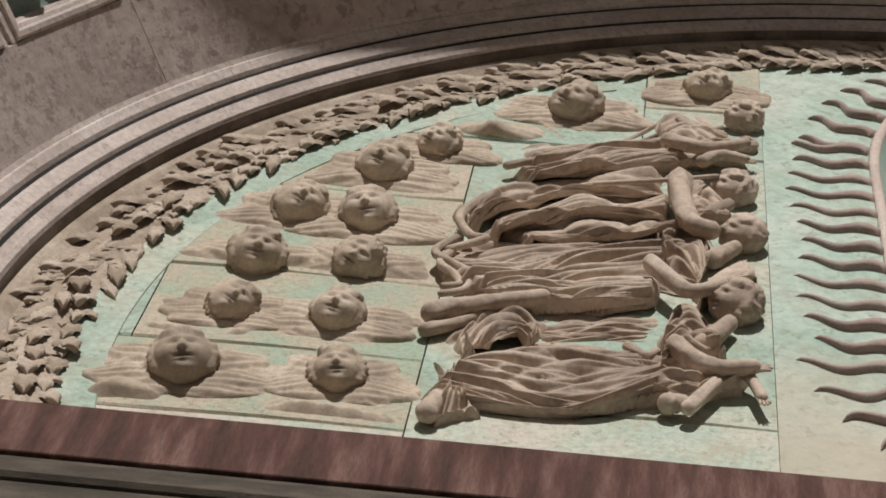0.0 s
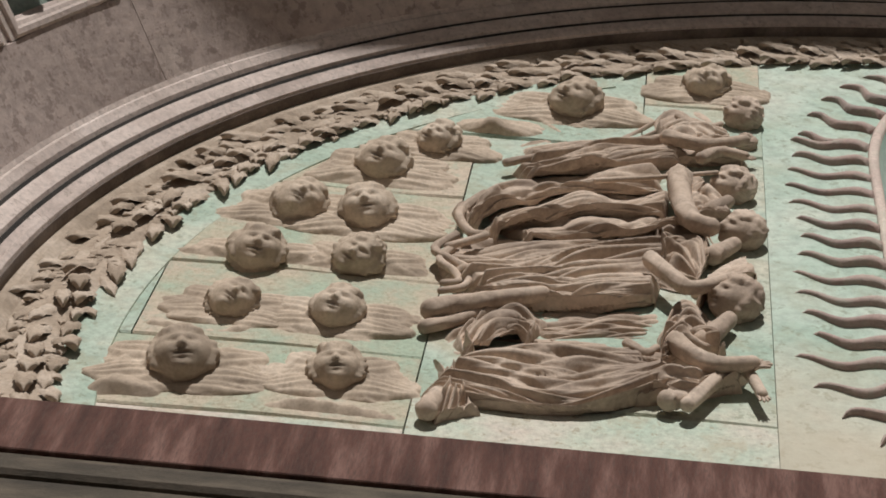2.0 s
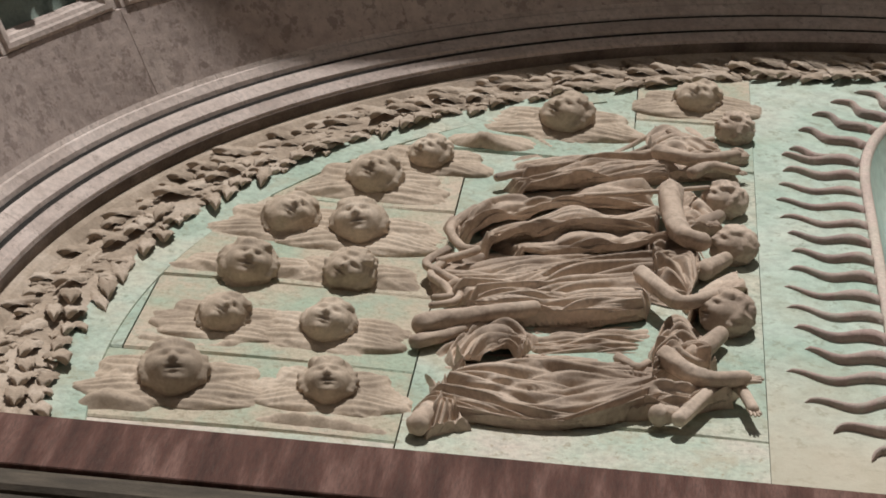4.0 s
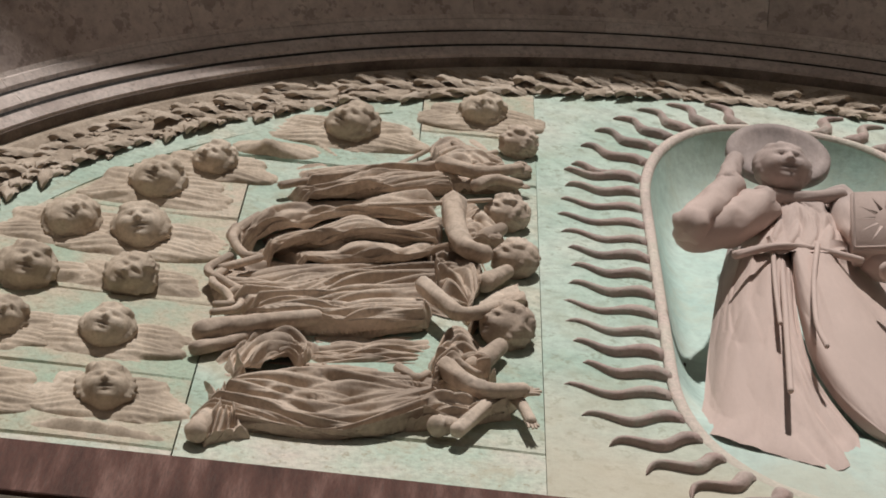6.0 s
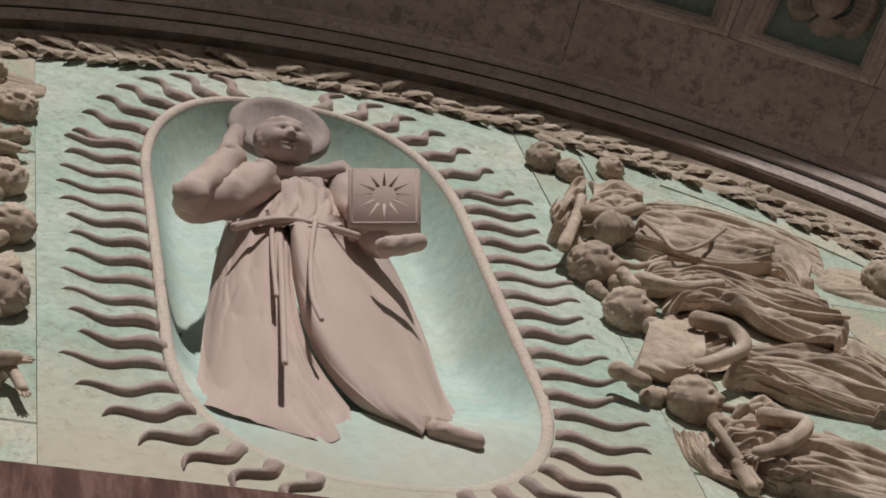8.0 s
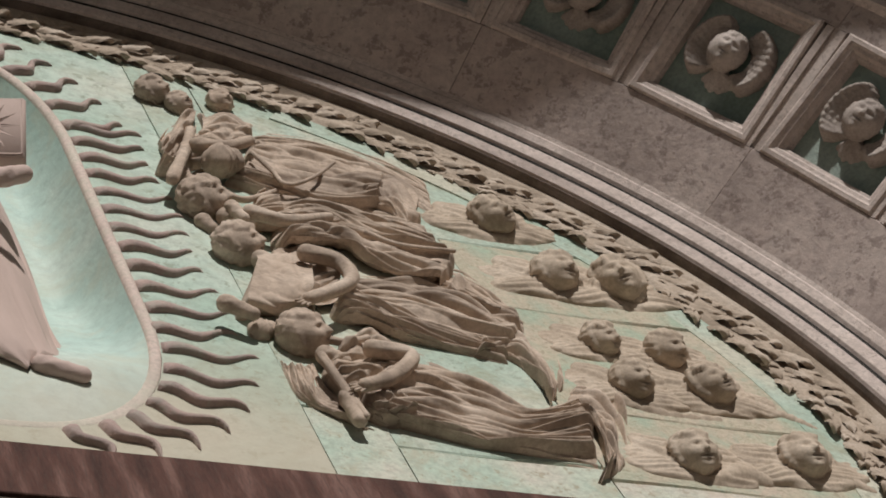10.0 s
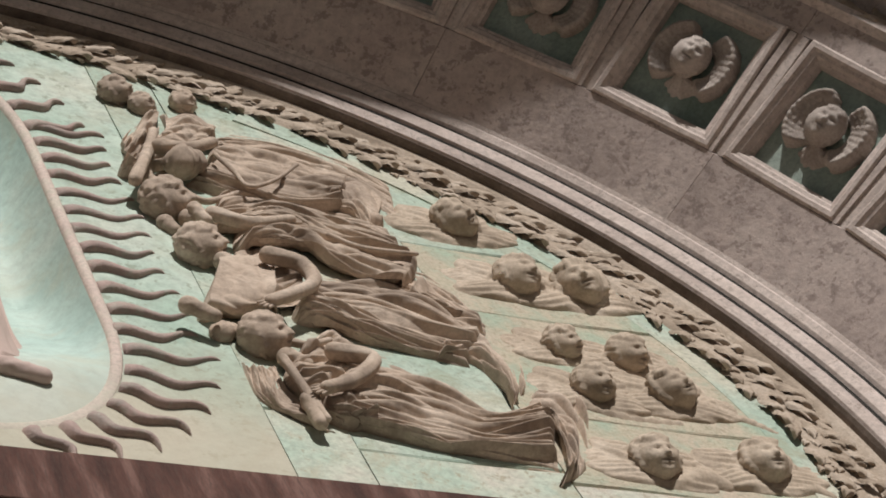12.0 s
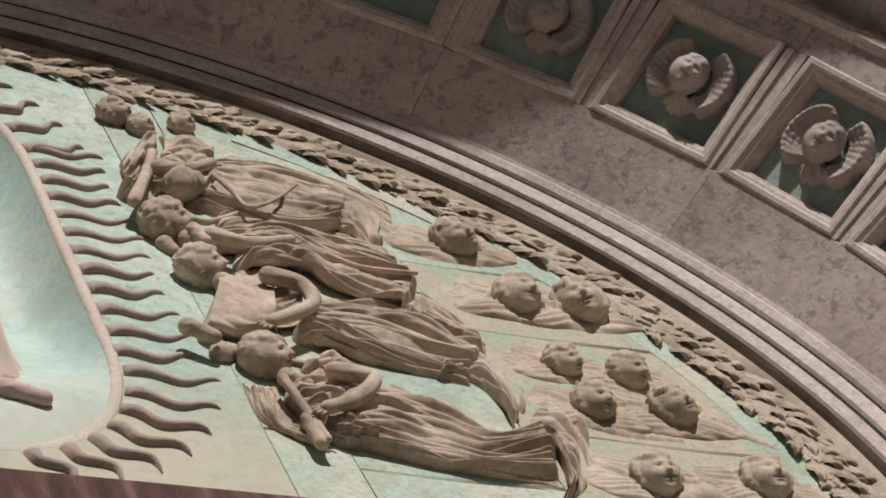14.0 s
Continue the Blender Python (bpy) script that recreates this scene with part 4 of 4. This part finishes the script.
angel("worn stone flying angel with knotted hair and trailing robe", [
    (8, 0.006, [(0.0, [(0.404, 0.519), (0.450, 0.571), (0.503, 0.573), (0.570, 0.541), (0.627, 0.500)]),
     (0.019, [(0.384, 0.441), (0.437, 0.482), (0.501, 0.478), (0.568, 0.451), (0.627, 0.426)]),
     (0.025, [(0.377, 0.393), (0.438, 0.409), (0.496, 0.413), (0.554, 0.389), (0.625, 0.380)]),
     (0.0, [(0.389, 0.411), (0.452, 0.436), (0.510, 0.436), (0.564, 0.397), (0.641, 0.382)])]),
    (4, 0.006, [(0.006, [(0.413, 0.431), (0.504, 0.474), (0.549, 0.449), (0.591, 0.417), (0.652, 0.421)]),
     (0.025, [(0.394, 0.362), (0.478, 0.400), (0.514, 0.365), (0.559, 0.335), (0.616, 0.341)]),
     (0.022, [(0.395, 0.350), (0.472, 0.376), (0.504, 0.339), (0.552, 0.308), (0.599, 0.311)]),
     (0.0, [(0.418, 0.390), (0.488, 0.409), (0.519, 0.367), (0.567, 0.336), (0.617, 0.343)])])],
    [([(0.367, 0.389), (0.410, 0.378), (0.470, 0.406)], 0.045, 0.011),
     ([(0.512, 0.383), (0.548, 0.360), (0.620, 0.365)], 0.041, 0.0045),
     ([(0.351, 0.408), (0.360, 0.379)], 0.038, 0.011),
     ([(0.323, 0.537), (0.331, 0.523)], 0.009, 0.016),
     ([(0.346, 0.405), (0.369, 0.397)], 0.022, 0.014),
     ([(0.354, 0.499), (0.382, 0.467), (0.437, 0.512)], 0.022, 0.006)],
    [(0.329, 0.442, 0.019, 0.0320, 30, -25, 55, 0.9)])
angel("worn stone relief of a flying angel holding a round tambourine", [
    (5, 0.003, [(0.002, [(0.472, 0.753), (0.569, 0.757), (0.652, 0.709), (0.696, 0.645)]),
     (0.008, [(0.465, 0.701), (0.551, 0.701), (0.633, 0.654), (0.674, 0.596)]),
     (0.002, [(0.621, 0.608), (0.640, 0.570), (0.662, 0.551)])]),
    (8, 0.006, [(0.0, [(0.470, 0.757), (0.548, 0.738), (0.589, 0.712), (0.649, 0.697)]),
     (0.019, [(0.435, 0.651), (0.491, 0.633), (0.547, 0.614), (0.602, 0.589)]),
     (0.023, [(0.398, 0.565), (0.458, 0.539), (0.520, 0.520), (0.577, 0.523)]),
     (0.0, [(0.376, 0.540), (0.450, 0.512), (0.533, 0.517), (0.608, 0.540)])]),
    (4, 0.006, [(0.006, [(0.604, 0.662), (0.643, 0.658), (0.657, 0.576)]),
     (0.022, [(0.570, 0.562), (0.595, 0.544), (0.614, 0.482)]),
     (0.017, [(0.565, 0.527), (0.585, 0.505), (0.609, 0.462)]),
     (0.0, [(0.576, 0.534), (0.600, 0.513), (0.634, 0.487)])]),
    (5, 0.008, [(0.0, [(0.311, 0.635), (0.362, 0.758), (0.412, 0.812)]),
     (0.022, [(0.301, 0.561), (0.335, 0.633), (0.369, 0.669)]),
     (0.019, [(0.303, 0.538), (0.333, 0.576), (0.359, 0.595)]),
     (0.0, [(0.317, 0.549), (0.343, 0.554), (0.374, 0.560)])]),
    (3, 0.004, [(0.0, [(0.404, 0.792), (0.445, 0.818), (0.476, 0.783)]),
     (0.025, [(0.374, 0.679), (0.412, 0.705), (0.448, 0.695)]),
     (0.017, [(0.365, 0.639), (0.402, 0.654), (0.447, 0.681)])])],
    [([(0.343, 0.575), (0.381, 0.583), (0.423, 0.619)], 0.049, 0.012),
     ([(0.422, 0.594), (0.435, 0.541), (0.443, 0.502), (0.485, 0.536), (0.534, 0.604)], 0.041, 0.004),
     ([(0.369, 0.551), (0.387, 0.558)], 0.038, 0.027),
     ([(0.291, 0.465), (0.329, 0.567), (0.352, 0.640)], 0.041, 0.01)],
    [(0.344, 0.814, 0.014, 0.0240, 20, -20, 40, 0.9), (0.374, 0.785, 0.012, 0.0200, 10, -15, 20, 0.7), (0.439, 0.822, 0.012, 0.0200, 10, -20, 15, 0.7)])

CHERUBS = [
    (-0.879, -0.084, 0.016, 0.0293, -5, -17, 10),
    (-0.735, -0.075, 0.013, 0.0239, -10, -17, 5),
    (-0.859, 0.057, 0.013, 0.0231, 20, -17, -20),
    (-0.754, 0.055, 0.014, 0.0252, 0, -22, -10),
    (-0.856, 0.177, 0.015, 0.0265, 5, -30, -5),
    (-0.752, 0.188, 0.013, 0.0242, 20, -40, -20),
    (-0.834, 0.317, 0.015, 0.0279, 10, -22, -15),
    (-0.758, 0.310, 0.016, 0.0289, 0, -22, 5),
    (-0.761, 0.456, 0.015, 0.0279, 15, -27, -20),
    (-0.707, 0.545, 0.013, 0.0235, 20, -35, -40),
    (-0.556, 0.706, 0.017, 0.0303, 20, -32, -45),
    (-0.395, 0.818, 0.014, 0.0256, 15, -32, -35),
    (0.734, 0.533, 0.016, 0.0284, -10, -27, 30),
    (0.762, 0.374, 0.016, 0.0286, 5, -22, 10),
    (0.847, 0.375, 0.017, 0.0318, -10, -22, 5),
    (0.756, 0.202, 0.012, 0.0219, 10, -37, 20),
    (0.836, 0.191, 0.014, 0.0247, 15, -42, 20),
    (0.751, 0.096, 0.014, 0.0249, 0, -25, 10),
    (0.857, 0.105, 0.015, 0.0268, 5, -20, 15),
    (0.756, -0.070, 0.014, 0.0261, 5, -22, 10),
    (0.901, -0.051, 0.015, 0.0271, 10, -20, 10),
]

WINGS = {
    0: [([(-0.950, -0.146), (-0.933, -0.129), (-0.901, -0.136)], 0.006, 0.019), ([(-0.945, -0.102), (-0.933, -0.082), (-0.915, -0.084)], 0.008, 0.015), ([(-0.904, -0.150), (-0.858, -0.149), (-0.810, -0.151)], 0.004, 0.009)],
    1: [([(-0.809, -0.157), (-0.755, -0.139), (-0.677, -0.146)], 0.004, 0.017), ([(-0.824, -0.077), (-0.810, -0.068), (-0.797, -0.077)], 0.005, 0.008)],
    2: [([(-0.930, 0.012), (-0.889, 0.001), (-0.855, 0.002), (-0.818, 0.043)], 0.003, 0.012)],
    3: [([(-0.732, 0.068), (-0.705, 0.080), (-0.688, 0.057)], 0.003, 0.011), ([(-0.817, 0.066), (-0.800, 0.083), (-0.784, 0.057)], 0.003, 0.011)],
    4: [([(-0.917, 0.164), (-0.905, 0.174), (-0.891, 0.170)], 0.008, 0.016)],
    10: [([(-0.613, 0.709), (-0.592, 0.667), (-0.569, 0.634)], 0.01, 0.007)],
    18: [([(0.887, 0.085), (0.943, 0.078), (0.976, 0.051)], 0.003, 0.01)],
    17: [([(0.714, 0.071), (0.774, 0.046), (0.848, 0.050)], 0.003, 0.01)],
    19: [([(0.761, -0.113), (0.806, -0.083), (0.839, -0.089)], 0.006, 0.02)],
    20: [([(0.920, -0.070), (0.954, -0.075), (0.976, -0.089)], 0.004, 0.012)],
    12: [([(0.678, 0.575), (0.694, 0.558), (0.710, 0.546)], 0.008, 0.01)]}

LABELS = ["worn tan stone cherub head with spread wings, face lifted", "tan stone cherub head with small wings", "smooth worn stone cherub head with feathered wings"]
for i, (x, z, h, r, yaw, tilt, lean) in enumerate(CHERUBS):
    levels = [-0.2, -0.158, -0.012, 0.165, 0.4, 0.6, 1.1] if x < 0 else [-0.2, -0.125, 0.03, 0.285, 0.47, 1.1]
    below, above = max(q for q in levels if q <= z), min(q for q in levels if q > z)
    c = Sculpt(x - 0.13, x + 0.13, max(z - 0.09, below + 0.004), min(z + 0.11, above - 0.004), 0.0022, i + 40)
    gt, gs = np.meshgrid(np.linspace(-1, 1, 140), np.linspace(-1, 1, 110))
    away = np.sqrt(gt ** 2 + gs ** 2) * (1 + 0.16 * c.waves(gs, gt, 5, 5))
    c.scatter(x + 3.3 * r * gt, z + 1.75 * r * gs, np.where(away < 1, 0.008 * (1 - away ** 4) + 0.003 * np.abs(c.grain(5 * gs + 2 * gt, 3 * gt)) + 0.006 * np.abs(c.grain(11 * gs, 7 * gt + 3 * gs)) - 0.002, -1))
    for side in (-1, 1):
        c.lobe(x + side * 0.3 * r, z + 0.1 * r, side, 2.5 * r, 0.95 * r, 0.5 * r, 26 + c.rng.uniform(-14, 14))
        c.lobe(x + side * 0.3 * r, z - 0.5 * r, side, 2.8 * r, 0.7 * r, 0.42 * r, -12 + c.rng.uniform(-12, 12))
        c.lobe(x, z - 1.15 * r, side, 2.6 * r, 0.5 * r, 0.26 * r, -3 + c.rng.uniform(-8, 8), 3)
    for q in np.linspace(-0.4, 3.5, 16):      # locks that spread on the slab
        c.ball(x + (0.98 + c.rng.uniform(-0.06, 0.12)) * r * math.cos(q), z + (1.0 + c.rng.uniform(-0.06, 0.1)) * r * math.sin(q), 0.3 * r * c.rng.uniform(0.3, 1.6), 0.26 * r)
    for q in np.linspace(0, 6.28, 40):
        c.ball(x + 0.95 * r * math.cos(q), z + 0.95 * r * math.sin(q), -0.003, 0.35 * r)
    for p, wh, wr in WINGS.get(i, ()):
        for k, (px, pz) in enumerate(along(p, 60)):
            c.ball(px, pz, -0.5 * wr + 0.0012 * math.sin(0.9 * k), wr * (1 - 0.25 * abs(k / 30 - 1)), 1.15)
    edge_fade = np.clip(np.minimum(c.z - below - 0.004, above - 0.004 - c.z) / 0.018, 0, 1)[:, None]
    c.h = c.floor + (c.h - c.floor) * edge_fade
    c.head(x, z - 0.004, 1.12 * h, 1.04 * r, yaw + c.rng.uniform(-12, 12), tilt + c.rng.uniform(-8, 4), lean + c.rng.uniform(-10, 10), c.rng.uniform(0.7, 1.2))
    ob = solid("cherub_relief", *c.build(0.002, 0.99), CHERUB, smooth=True)
    tagged(ob, LABELS[0 if tilt > 18 else 2 if tilt < 0 else 1], "cherub relief", "cherub heads of the lunette")

# broken wing without its head, under the garland
c = Sculpt(-0.74, -0.54, 0.52, 0.74, 0.0026, 77)
c.fan(-0.66, 0.615, 1, 0.07, 0.01, 0.02)
c.fan(-0.64, 0.615, -1, 0.05, 0.01, 0.02)
tagged(solid("broken_relief", *c.build(0.002, 0.99), CHERUB, smooth=True), "broken stone wing whose head is missing", "broken relief")

# the saint in the niche: one plain carved figure
SAINT_DRAPES = [
    (7, 0.0055, 0.55, [((-0.012, -0.006), [(-0.085, 0.587), (-0.121, 0.400), (-0.150, 0.198), (-0.168, 0.041)]),
     ((0.035, 0.006), [(-0.095, 0.419), (-0.122, 0.273), (-0.143, 0.113), (-0.154, -0.021)]),
     ((0.06, 0.008), [(-0.075, 0.368), (-0.095, 0.228), (-0.107, 0.079), (-0.108, -0.058)]),
     ((0.062, 0.008), [(-0.063, 0.367), (-0.074, 0.228), (-0.073, 0.079), (-0.053, -0.074)]),
     ((0.05, 0.006), [(-0.051, 0.400), (-0.060, 0.235), (-0.054, 0.094), (-0.010, -0.040)])]),
    (7, 0.0055, 0.55, [((0.045, 0.0), [(-0.050, 0.416), (-0.059, 0.246), (-0.052, 0.103), (-0.016, 0.007), (0.043, -0.011)]),
     ((0.068, 0.012), [(-0.054, 0.358), (-0.055, 0.212), (-0.040, 0.088), (-0.002, -0.006), (0.047, -0.043)]),
     ((0.066, 0.012), [(-0.019, 0.361), (-0.009, 0.243), (0.014, 0.117), (0.041, 0.018), (0.067, -0.027)]),
     ((0.02, -0.005), [(0.034, 0.472), (0.058, 0.371), (0.072, 0.208), (0.080, 0.059), (0.095, 0.006)]),
     ((-0.05, -0.02), [(0.080, 0.666), (0.103, 0.521), (0.107, 0.315), (0.103, 0.137), (0.110, 0.057)])]),
    (10, 0.006, 0.15, [(0.02, [(-0.060, 0.615), (-0.080, 0.534), (-0.103, 0.440)]),
     ((0.062, 0.052), [(-0.065, 0.491), (-0.078, 0.421), (-0.095, 0.344)]),
     ((0.078, 0.066), [(-0.040, 0.447), (-0.048, 0.391), (-0.058, 0.323)]),
     ((0.07, 0.062), [(-0.005, 0.479), (-0.005, 0.425), (-0.008, 0.348)]),
     (0.0, [(0.052, 0.689), (0.061, 0.611), (0.059, 0.517)])])]
SAINT_LIMBS = [
    ([(-0.087, 0.424), (-0.128, 0.363), (-0.168, 0.328)], 0.07, 0.024),
    ([(-0.174, 0.311), (-0.146, 0.375), (-0.119, 0.446)], 0.085, 0.019),
    ([(-0.125, 0.440), (-0.109, 0.513)], 0.092, 0.012),
    ([(0.016, 0.505), (0.026, 0.412), (0.041, 0.331)], 0.055, 0.022),
    ([(0.030, 0.241), (0.071, 0.269)], 0.085, 0.011),
    ([(-0.124, 0.293), (-0.079, 0.328), (-0.034, 0.334), (0.014, 0.316)], 0.064, 0.0045),
    ([(-0.083, 0.458), (-0.039, 0.455), (0.012, 0.483)], 0.075, 0.009),
    ([(-0.076, 0.357), (-0.085, 0.247), (-0.091, 0.142)], 0.056, 0.0028),
    ([(-0.065, 0.378), (-0.076, 0.235), (-0.087, 0.104), (-0.096, -0.003)], 0.05, 0.0035),
    ([(-0.031, 0.338), (-0.048, 0.232), (-0.058, 0.127), (-0.055, 0.070)], 0.068, 0.003),
    ([(0.057, -0.032), (0.096, -0.045)], 0.012, 0.01)]

c = Sculpt(-0.01, 0.01, 0.3, 0.32, 0.0026, 9, -0.06)
for n, deep, calm, guides in SAINT_DRAPES:
    c.robe(guides, n, deep, calm)
for p, h, r in SAINT_LIMBS:
    c.limb(p, h, r, 0.9)
c.head(-0.057, 0.492, 0.095, 0.033, 5, -30, 3, 0.5)
# halo: a thick disc, tipped forward behind the head
v, f, n = [], [], 40
tip = Euler((radians(14), 0, 0)).to_matrix()
for r_, d in ((0.001, -0.003), (0.046, -0.003), (0.049, -0.006), (0.06, -0.006), (0.063, -0.003), (0.063, 0.006), (0.001, 0.006)):
    for i in range(n):
        a = 2 * math.pi * i / n
        q = tip @ Vector((r_ * math.cos(a), d, r_ * math.sin(a)))
        v.append((-0.043 + q[0], -0.065 + q[1], 0.622 + q[2]))
for j in range(6):
    for i in range(n):
        f.append((j * n + i, j * n + (i + 1) % n, (j + 1) * n + (i + 1) % n, (j + 1) * n + i))
c.extra.append((v, f))
# book with a raised sun of rays on its cover
lean_book = Euler((radians(30), radians(8), radians(-12))).to_matrix()
def put(vf):
    c.extra.append(([tuple(Vector((0.042, -0.1, 0.353)) + lean_book @ Vector(p)) for p in vf[0]], vf[1]))
put(block((-0.04, 0, -0.042), (0.04, 0.03, 0.042), 0.003))
put(block((-0.036, -0.003, -0.038), (0.036, 0.0, 0.038), 0.002))
for i in range(12):
    a = 2 * math.pi * i / 12
    l0, l1 = 0.013, 0.034
    ca, sa = math.cos(a), math.sin(a)
    put(([(l0 * ca - 0.002 * sa, -0.0033, l0 * sa + 0.002 * ca), (l0 * ca + 0.002 * sa, -0.0033, l0 * sa - 0.002 * ca), (l1 * ca, -0.0031, l1 * sa), (l0 * ca - 0.002 * sa, 0, l0 * sa + 0.002 * ca), (l0 * ca + 0.002 * sa, 0, l0 * sa - 0.002 * ca)], [(0, 1, 2), (0, 3, 2), (1, 2, 4), (3, 4, 1, 0)]))
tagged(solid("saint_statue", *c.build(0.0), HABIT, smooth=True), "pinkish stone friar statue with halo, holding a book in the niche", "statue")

# iron pins left in the niche and its rim
IRON = stone("rusted_iron", [(0.03, 0.022, 0.018), (0.05, 0.035, 0.026), (0.08, 0.05, 0.035)], 8.0, rough=0.7)
for px, py, pz in ((-0.165, 0.05, 0.25), (-0.197, -0.003, 0.155), (-0.196, -0.003, 0.138)):
    pv, pf = block((px - 0.0014, py - 0.001, pz - 0.0025), (px + 0.0014, py + 0.012, pz + 0.0025), 0.0005)
    tagged(solid("iron_pin", pv, pf, IRON), "short rusted iron pin stuck in the stone", "iron pin", "iron pins of the niche")

# ---- garlands of leaves ----
def leaf_mesh(name, length, width, bend):
    """A broad leaf with a midrib, ruffled toothed edges and a tip that curls down."""
    v, f, n, k = [], [], 9, 9
    for i in range(n + 1):
        t = i / n
        w = width * 0.85 * (t + 0.12) ** 0.5 * (1 - t) ** 0.7 * (1 + 0.22 * (i % 2)) + 0.0005
        lift = bend * (t / 0.72 if t < 0.72 else 1 - 0.7 * ((t - 0.72) / 0.28) ** 2)
        for j in range(k):
            q = 2 * j / (k - 1) - 1
            d = 0.0036 * abs(q) ** 2.2 - 0.0016 * (1 - abs(q)) * abs(q) * 4 + 0.0016 * math.sin(9 * t + 5 * abs(q)) * abs(q)
            v.append((length * t - 0.006 * q * q, -lift + d, q * w))
    for i in range(n):
        for j in range(k - 1):
            f.append((i * k + j, i * k + j + 1, (i + 1) * k + j + 1, (i + 1) * k + j))
    me = bpy.data.meshes.new(name)
    me.from_pydata((np.array(v) * S).tolist(), [], f)
    me.materials.append(GARLAND)
    me.polygons.foreach_set("use_smooth", [True] * len(me.polygons))
    return me

garland = tagged(new("leaf_garland"), "carved stone garland of overlapping laurel leaves round the lunette", "garland")
rng = random.Random(4)
LEAVES = [leaf_mesh("leaf", 0.046, 0.0225, 0.0065), leaf_mesh("leaf", 0.04, 0.0245, 0.0075), leaf_mesh("leaf", 0.05, 0.0205, 0.006)]
COUNT = 100
for i in range(COUNT):
    deg = A0 + 1.5 + (A1 - A0 - 3) * (i + 0.5) / COUNT
    for k in range(3):
        r_ = (1.003, 1.026, 1.049)[k] + rng.uniform(-0.004, 0.004)
        a = radians(deg + (0, 0.9, 0.2)[k] + rng.uniform(-0.5, 0.5))
        up = 1 if deg > 90 else -1
        twist = radians((-16, 3, 22)[k] + rng.uniform(-24, 24))
        tang = Vector((-math.sin(a), 0, math.cos(a))) * up
        rad = Vector((math.cos(a), 0, math.sin(a)))
        x_ = tang * math.cos(twist) + rad * math.sin(twist)
        y_ = Vector((0, 1, 0)) + x_ * rng.uniform(-0.12, 0.06)
        y_.normalize()
        z_ = x_.cross(y_).normalized()
        x_ = y_.cross(z_)
        m = Matrix((x_, y_, z_)).transposed().to_4x4()
        m.translation = Vector((S * r_ * math.cos(a), S * (-0.005 - (0.003 if k == 1 else 0) + rng.uniform(-0.005, 0.003)), Z0 + S * r_ * math.sin(a)))
        ob = new("leaf", LEAVES[rng.randrange(3)])
        ob.parent = garland
        ob.matrix_basis = m @ Matrix.Diagonal((rng.uniform(0.75, 1.05), 1, rng.uniform(0.75, 1.1), 1))
# small leaves packed beneath them
v, f = [], []
base = np.array([q.co[:] for q in LEAVES[1].vertices])
for i in range(900):
    a = radians(rng.uniform(A0 + 1, A1 - 1))
    up = 1 if a > math.pi / 2 else -1
    r_, w_, g = rng.uniform(0.998, 1.06), radians(rng.uniform(-50, 50)), rng.uniform(0.4, 0.72)
    tang, rad = np.array((-math.sin(a), 0, math.cos(a))) * up, np.array((math.cos(a), 0, math.sin(a)))
    x_, z_ = tang * math.cos(w_) + rad * math.sin(w_), (rad * math.cos(w_) - tang * math.sin(w_)) * -up
    q = (base[:, :1] * x_ + base[:, 1:2] * np.array((0, 1, 0)) + base[:, 2:] * z_) * g / S
    o = len(v)
    v += (q + np.array((r_ * math.cos(a), -0.003 + rng.uniform(-0.003, 0.002), r_ * math.sin(a)))).tolist()
    f += [[k + o for k in p.vertices] for p in LEAVES[1].polygons]
packed = solid("small_leaves", v, f, GARLAND, garland, smooth=True)
packed["kind"] = "stuff"
for i in range(150):
    deg = A0 + 3 + (A1 - A0 - 6) * (i + 0.5) / 150
    a = radians(deg)
    rad, tang = Vector((math.cos(a), 0, math.sin(a))), Vector((-math.sin(a), 0, math.cos(a))) * (-1 if deg > 90 else 1)
    twist = radians((-25, 25)[i % 2] + rng.uniform(-8, 8))
    x_ = tang * math.cos(twist) + rad * math.sin(twist)
    z_ = x_.cross(Vector((0, 1, 0))).normalized()
    m = Matrix((x_, Vector((0, 1, 0)), z_)).transposed().to_4x4()
    m.translation = Vector((S * (RS + 0.034) * math.cos(a), S * (Y3 - 0.004), Z0 + S * (RS + 0.034) * math.sin(a)))
    ob = new("leaf", LEAVES[i % 3])
    ob.parent = border_lip
    ob.matrix_basis = m @ Matrix.Diagonal((1.6, 1.6, 1.4, 1))
